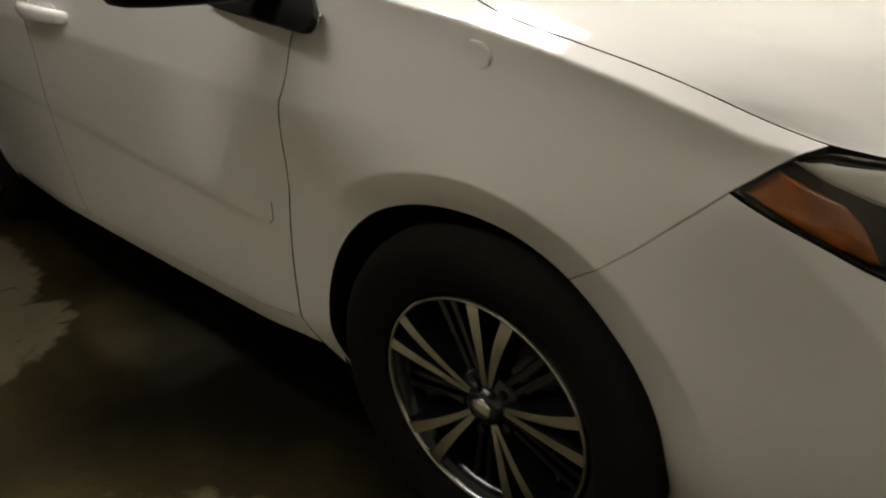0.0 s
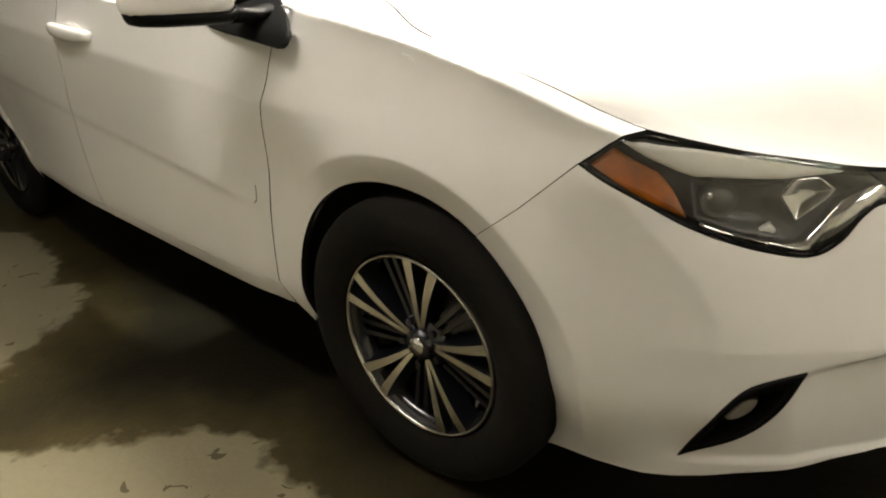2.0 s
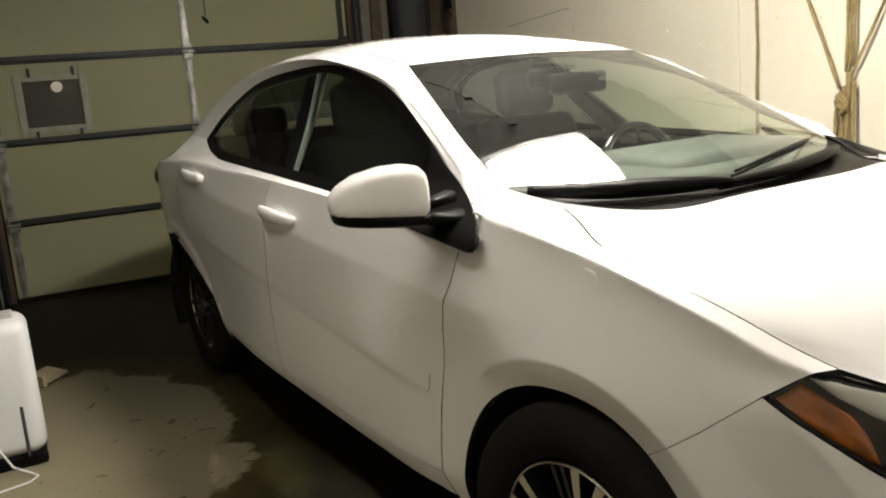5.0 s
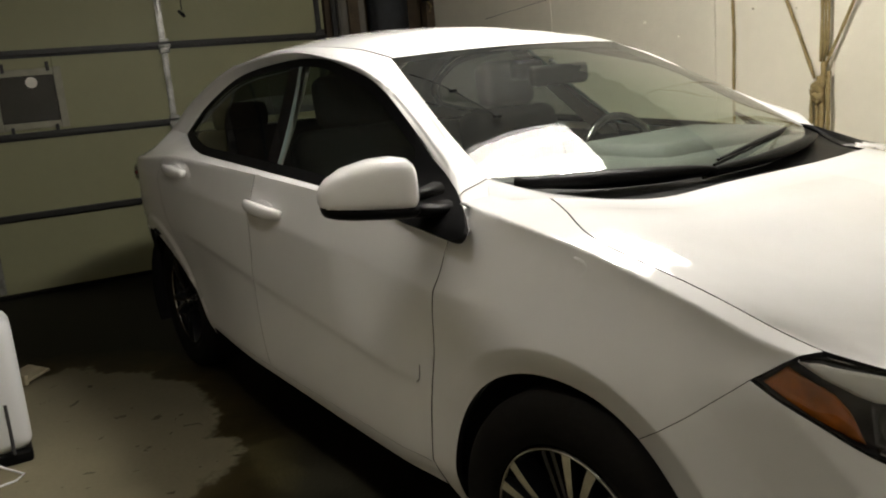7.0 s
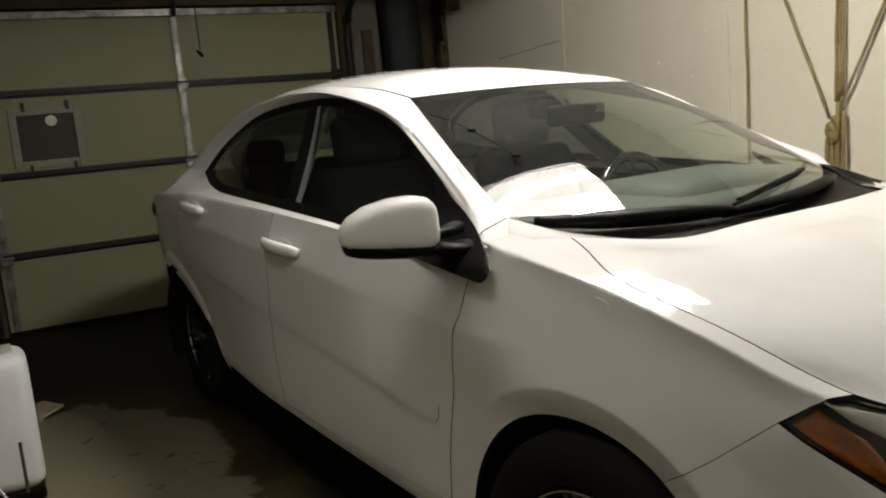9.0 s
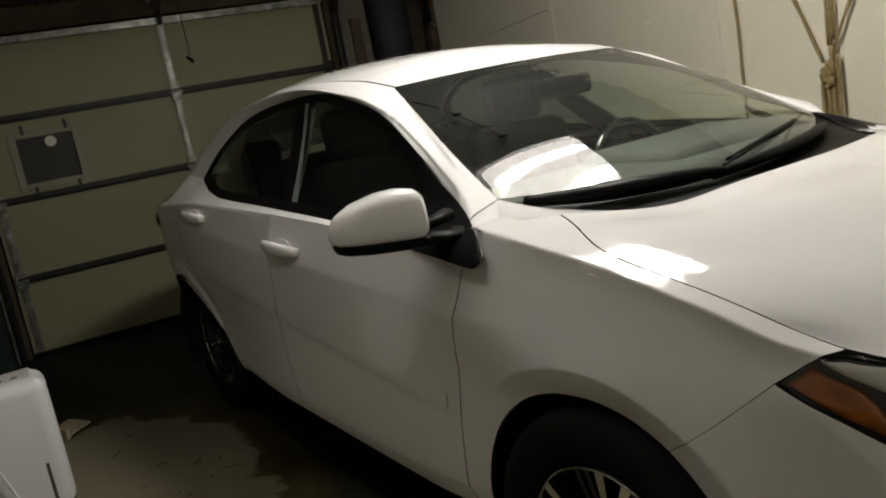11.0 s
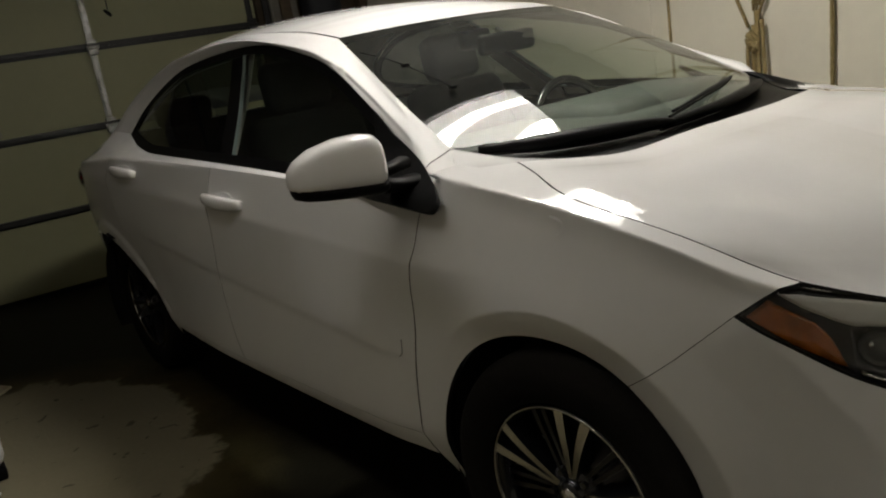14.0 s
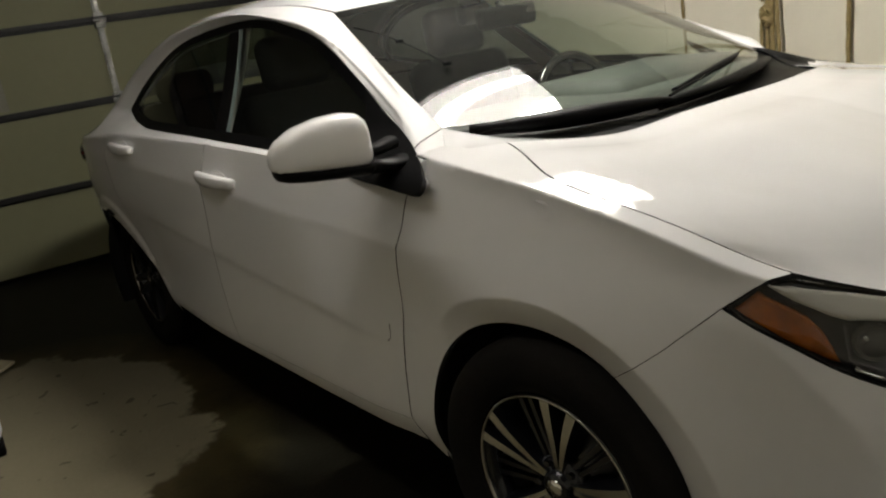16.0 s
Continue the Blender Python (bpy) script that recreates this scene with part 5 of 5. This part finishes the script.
# ---- garage fittings ----
def ceiling_lamp(m, length, width, glow, skirt=0.03):
    lamp = thing("ceiling_light", "lit fluorescent ceiling fixture with a pale diffuser, real or added", "ceiling light", "ceiling lights", m)
    part("tray", box(length, width, 0.04, 0.006, at=(0, 0, -0.021)), WHITE_PLASTIC, lamp)
    part("diffuser", box(length - 0.04, width - 0.05, 0.04, 0.015, at=(0, 0, -0.062)), glow[1], lamp, "dimly glowing diffuser")
    for y in (-width * 0.22, width * 0.22):
        part("tube", tube([(-length / 2 + 0.05, y, -0.085), (length / 2 - 0.05, y, -0.085)], 0.026, 12), glow[0], lamp, "bright fluorescent tube")
    for y in (-width / 2 + 0.006, width / 2 - 0.006):
        part("side_skirt", box(length, 0.008, skirt, 0.002, at=(0, y, -0.042 - skirt / 2)), WHITE_PLASTIC, lamp, "white metal side of the fixture")
    return lamp


ceiling_lamp(GARAGE @ pose(*LAMP_A, CEILING, 0, 0, 90), 0.74, 0.50, GLOW_A, 0.056)
# unseen strip added beside the car to light its doors and wing
ceiling_lamp(GARAGE @ pose(*FILL_B, CEILING, 0, 0, 0), 1.8, 0.20, FILL_GLOW_B)
# added fill ahead of the car, no fixture known there
ceiling_lamp(GARAGE @ pose(*FILL_C, CEILING, 0, 0, 90), 1.24, 0.16, FILL_GLOW_C)


def door_track(y, sgn):
    """A vertical angle by the jamb, its curve and the level run under the ceiling."""
    t = thing("door_track", "dark steel garage door track beside the jamb", "door track", "door tracks", GARAGE)
    pts = [(DOOR_X + 0.07, y, 0.02), (DOOR_X + 0.07, y, 1.85)] + [(DOOR_X + 0.07 + 0.32 * (1 - math.cos(a)), y, 1.85 + 0.32 * math.sin(a)) for a in np.linspace(0.15, math.pi / 2, 9)] + [(-2.4, y, 2.19)]
    part("rail", tube(pts, 0.026, 6), DARK_STEEL, t)
    part("jamb_angle", box(0.09, 0.012, 2.1, 0.002, at=(DOOR_X + 0.06, y + 0.035 * sgn, 1.05)), STEEL, t)
    for z in (0.4, 0.95, 1.5, 2.0):
        part("bracket", box(0.09, 0.06, 0.05, 0.004, at=(DOOR_X + 0.06, y + 0.015 * sgn, z)), DARK_STEEL, t)
    part("hanger", box(0.03, 0.004, CEILING - 2.2, at=(-2.5, y, (CEILING + 2.2) / 2)), STEEL, t)
    return t


door_track(OPEN_R + 0.05, 1)
door_track(OPEN_L - 0.05, -1)

spring = thing("torsion_shaft", "dark torsion spring shaft above the garage door", "garage hardware", m=GARAGE)
part("shaft", tube([(DOOR_X + 0.10, OPEN_L - 0.15, 2.30), (DOOR_X + 0.10, OPEN_R + 0.25, 2.30)], 0.014, 10), DARK_STEEL, spring)
coil = [(DOOR_X + 0.10 + 0.032 * math.cos(a), -1.3 + 0.0105 * a, 2.30 + 0.032 * math.sin(a)) for a in np.linspace(0, 60, 480)]
part("spring", tube(coil, 0.0045, 5), DARK_STEEL, spring)
for y in (OPEN_L - 0.1, -0.56, OPEN_R + 0.2):
    part("plate", box(0.12, 0.02, 0.18, 0.004, at=(DOOR_X + 0.07, y, 2.30)), STEEL, spring)

opener = thing("opener_rail", "dark overhead opener rail with a hanging release cord", "door opener", m=GARAGE)
part("rail", box(2.6, 0.05, 0.05, 0.004, at=(DOOR_X + 1.42, -0.50, 2.27)), DARK_STEEL, opener)
part("arm", tube([(DOOR_X + 0.05, -0.505, 2.06), (DOOR_X + 0.10, -0.505, 2.16), (DOOR_X + 0.36, -0.50, 2.25)], 0.016, 8), DARK_STEEL, opener)
part("cord", tube([(DOOR_X + 0.25, -0.40, 2.25), (DOOR_X + 0.25, -0.402, 2.05), (DOOR_X + 0.25, -0.40, 1.80)], 0.004, 6), DARK_STEEL, opener)
part("knob", tube([(DOOR_X + 0.25, -0.425, 1.80), (DOOR_X + 0.25, -0.40, 1.775), (DOOR_X + 0.25, -0.385, 1.755)], [0.008, 0.014, 0.009], 8), BLACK_TRIM, opener)

# clutter beside the door
board = thing("wall_post", "pale painted post with a short brown board on it", "post", m=GARAGE)
part("post", box(0.09, 0.22, 2.2, 0.004, at=(DOOR_X + 0.06, 0.90, 1.1)), GREY_POST, board)
part("board", box(0.03, 0.085, 0.9, 0.004, at=(DOOR_X + 0.121, 0.905, 1.46)), DARK_WOOD, board, "brown board")
bag = thing("garment_bag", "dark blue-grey cloth bag hanging from a hook", "hanging bag", m=GARAGE)
bm = blob([((DOOR_X + 0.14, 1.03, 1.58), 0.05, 0.60, 0.58), ((DOOR_X + 0.15, 1.06, 1.58), 0.08, 0.66, 0.62), ((DOOR_X + 0.16, 1.16, 1.58), 0.11, 0.70, 0.64), ((DOOR_X + 0.16, 1.24, 1.58), 0.10, 0.70, 0.64), ((DOOR_X + 0.15, 1.31, 1.58), 0.07, 0.64, 0.60), ((DOOR_X + 0.14, 1.34, 1.58), 0.04, 0.56, 0.56)], 48, 0.28)
for v in bm.verts:
    v.co += Vector((0.8, 0.5, 0)) * 0.025 * noise.noise(Vector((v.co.x * 8, v.co.y * 14, v.co.z * 2.5)))
part("cloth", bm, BLUE_GREY, bag, smooth_shade=True)
part("zip", tube([(DOOR_X + 0.275, 1.235, 2.0), (DOOR_X + 0.272, 1.24, 1.75), (DOOR_X + 0.274, 1.25, 1.65)], 0.003, 6), DARK_STEEL, bag, "dull metal zip")
part("hook", tube([(DOOR_X + 0.16, 1.24, 2.12), (DOOR_X + 0.16, 1.24, 2.20), (DOOR_X + 0.02, 1.24, 2.24)], 0.006, 6), DARK_STEEL, bag)
post = thing("corner_post", "dark brown lumber post in the corner", "post", m=GARAGE)
part("post", box(0.09, 0.07, 2.3, 0.004, at=(DOOR_X + 0.20, WALL_Y - 0.045, 1.15)), DARK_WOOD, post)
part("block", box(0.10, 0.12, 0.4, 0.004, at=(DOOR_X + 0.42, WALL_Y - 0.062, 2.2)), DARK_WOOD, post)
tool = thing("hanging_tool", "dark tool hanging with a yellow cord", "tool", m=GARAGE)
part("handle", tube([(DOOR_X + 0.30, 1.44, 2.15), (DOOR_X + 0.30, 1.445, 1.9), (DOOR_X + 0.30, 1.44, 1.78)], [0.016, 0.02, 0.035], 10), BLACK_TRIM, tool, smooth_shade=True)
part("cord", tube([(DOOR_X + 0.32, 1.43, 1.80), (DOOR_X + 0.33, 1.47, 1.74), (DOOR_X + 0.33, 1.45, 1.70)], 0.008, 6), ROPE, tool, smooth_shade=True)
sack = thing("dark_bundle", "dark green cloth bundle beside the door track", "bundle", m=GARAGE)
bm = blob([((DOOR_X + 0.40, -2.26, 0.52), 0.05, 0.35, 0.45), ((DOOR_X + 0.42, -2.18, 0.52), 0.14, 0.48, 0.52), ((DOOR_X + 0.43, -2.06, 0.52), 0.18, 0.52, 0.52), ((DOOR_X + 0.42, -1.97, 0.50), 0.12, 0.40, 0.50), ((DOOR_X + 0.42, -1.93, 0.46), 0.05, 0.25, 0.40)], 32, 0.6)
for v in bm.verts:
    v.co += Vector((1, 0.4, 0.3)) * 0.05 * noise.noise(v.co * 6)
part("cloth", bm, CLOTH_GREEN, sack, smooth_shade=True)


# ropes on the wall
def rope(points, r=0.007, n=10, sag=0.0):
    pts = [Vector(p) for p in curve(points, n)]
    for i, p in enumerate(pts):
        p.x += 0.004 * noise.noise(Vector((p.z * 5, i * 0.01, r * 900)))
    return tube(pts, [r * (1 + 0.12 * math.sin(i * 2.1)) for i in range(len(pts))], 8)


WY = WALL_Y - 0.022


def hung(label, strands):
    ob = thing("rope", label, "rope", "wall ropes", GARAGE)
    for points, r in strands:
        part("strand", rope(points, r), ROPE, ob, smooth_shade=True)
    return ob


hung("thin yellow rope hanging straight down the wall", [([(-1.662, WY, 2.40), (-1.668, WY, 1.7), (-1.664, WY, 1.2), (-1.668, WY, 0.6)], 0.0065)])
bundle = hung("yellow ropes drawn together in a knot on the wall", [
    ([(-1.78, WY, 2.40), (-1.50, WY, 1.78), (-1.20, WY - 0.01, 1.09)], 0.0075),
    ([(-0.60, WY, 2.40), (-0.90, WY, 1.65), (-1.135, WY - 0.01, 1.16), (-1.17, WY - 0.01, 1.06)], 0.0075),
    ([(-1.165, WY, 2.40), (-1.160, WY, 1.8), (-1.168, WY - 0.01, 1.16)], 0.0075),
    ([(-1.143, WY, 2.40), (-1.146, WY, 1.8), (-1.150, WY - 0.01, 1.16)], 0.006),
    ([(-1.125, WY, 2.40), (-1.128, WY, 1.8), (-1.135, WY - 0.01, 1.18)], 0.006),
    ([(-1.20, WY - 0.01, 1.05), (-1.215, WY - 0.01, 0.95), (-1.21, WY - 0.01, 0.72), (-1.19, WY - 0.01, 0.62)], 0.009),
    ([(-1.150, WY - 0.015, 1.16), (-1.152, WY - 0.02, 0.9), (-1.15, WY - 0.015, 0.66)], 0.011),
    ([(-1.172, WY - 0.015, 1.10), (-1.176, WY - 0.02, 0.9), (-1.172, WY - 0.015, 0.68)], 0.010),
    ([(-1.126, WY - 0.015, 1.12), (-1.122, WY - 0.02, 0.9), (-1.130, WY - 0.015, 0.68)], 0.009)])
for k in range(4):
    part("knot", tube([(-1.172 + 0.022 * math.cos(a + k), WY - 0.026 + 0.012 * math.sin(2 * a), 1.015 + 0.030 * math.sin(a) + 0.008 * k) for a in np.linspace(0, 2 * math.pi, 17)[:-1]], 0.011, 8, closed=True), ROPE, bundle, "brown knotted rope", smooth_shade=True)
end_rope = hung("yellow rope ending in a dark hook on the wall", [([(-0.785, WY, 2.40), (-0.79, WY, 1.6), (-0.80, WY, 1.15), (-0.815, WY, 0.80)], 0.0095)])
part("hook", tube([(-0.815, WY, 0.81), (-0.83, WY - 0.01, 0.79), (-0.815, WY - 0.015, 0.765), (-0.80, WY - 0.01, 0.78)], 0.008, 8), DARK_STEEL, end_rope)
for x, z in ((-2.3, 1.42), (-1.95, 1.55), (-2.05, 1.33), (-1.32, 1.40), (-1.56, 1.42), (-0.25, 1.18), (-2.5, 1.7)):
    nail = thing("nail", "small painted-over nail head in the cream wall", "nail", "wall nails", GARAGE @ pose(x, WALL_Y - 0.006, z, 90, 0, 0))
    bm = bmesh.new()
    bmesh.ops.create_cone(bm, cap_ends=True, segments=10, radius1=0.0045, radius2=0.003, depth=0.012)
    part("head", bm, WALL_PAINT, nail)


# ---- the appliance on the floor ----
deh = thing("dehumidifier", "white plastic dehumidifier standing on the concrete", "dehumidifier", m=pose(-2.21, -1.735, 0, 0, 0, -4))
part("casing", box(0.24, 0.345, 0.50, 0.05, at=(0, 0, 0.295), segments=6), WHITE_PLASTIC, deh, smooth_shade=True)
part("base", box(0.225, 0.33, 0.05, 0.012, at=(0, 0, 0.026)), BLACK_TRIM, deh, "black base")
part("gauge", box(0.006, 0.012, 0.19, 0.003, at=(0.1195, 0.105, 0.14)), LAMP_GREY, deh, "grey water gauge slot")
for k in range(6):
    part("vent", box(0.012, 0.004, 0.022, 0.001, at=(0.075 - 0.010 * k * 0.2, 0.1725, 0.50 - 0.032 * k)), DARK_INSIDE, deh)
part("top_panel", box(0.16, 0.26, 0.008, 0.003, at=(-0.01, 0, 0.546)), LAMP_BEZEL, deh)
for k in range(4):
    part("button", box(0.014, 0.022, 0.004, 0.0015, at=(0.03, -0.075 + 0.05 * k, 0.551)), LAMP_GREY, deh)
cable = thing("power_cable", "thin white power cable lying on the floor", "cable")
part("wire", tube([(-2.08, -1.80, 0.30), (-2.07, -1.76, 0.16), (-2.03, -1.70, 0.04), (-1.98, -1.63, 0.006), (-1.94, -1.66, 0.006), (-1.92, -1.78, 0.006), (-1.95, -1.95, 0.006)], 0.004, 8), WHITE_PLASTIC, cable, smooth_shade=True)
scrap = thing("cardboard_scrap", "torn tan cardboard scrap on the damp floor", "cardboard", m=pose(-3.12, -1.45, 0, 0, 0, 25))
bm = box(0.17, 0.12, 0.012, 0.003, at=(0, 0, 0.03))
bmesh.ops.rotate(bm, verts=bm.verts, cent=(0, 0, 0.03), matrix=Matrix.Rotation(radians(9), 3, "X"))
part("sheet", bm, CARD, scrap)
part("fold", box(0.10, 0.02, 0.05, 0.004, at=(0.03, -0.06, 0.025)), CARD, scrap)
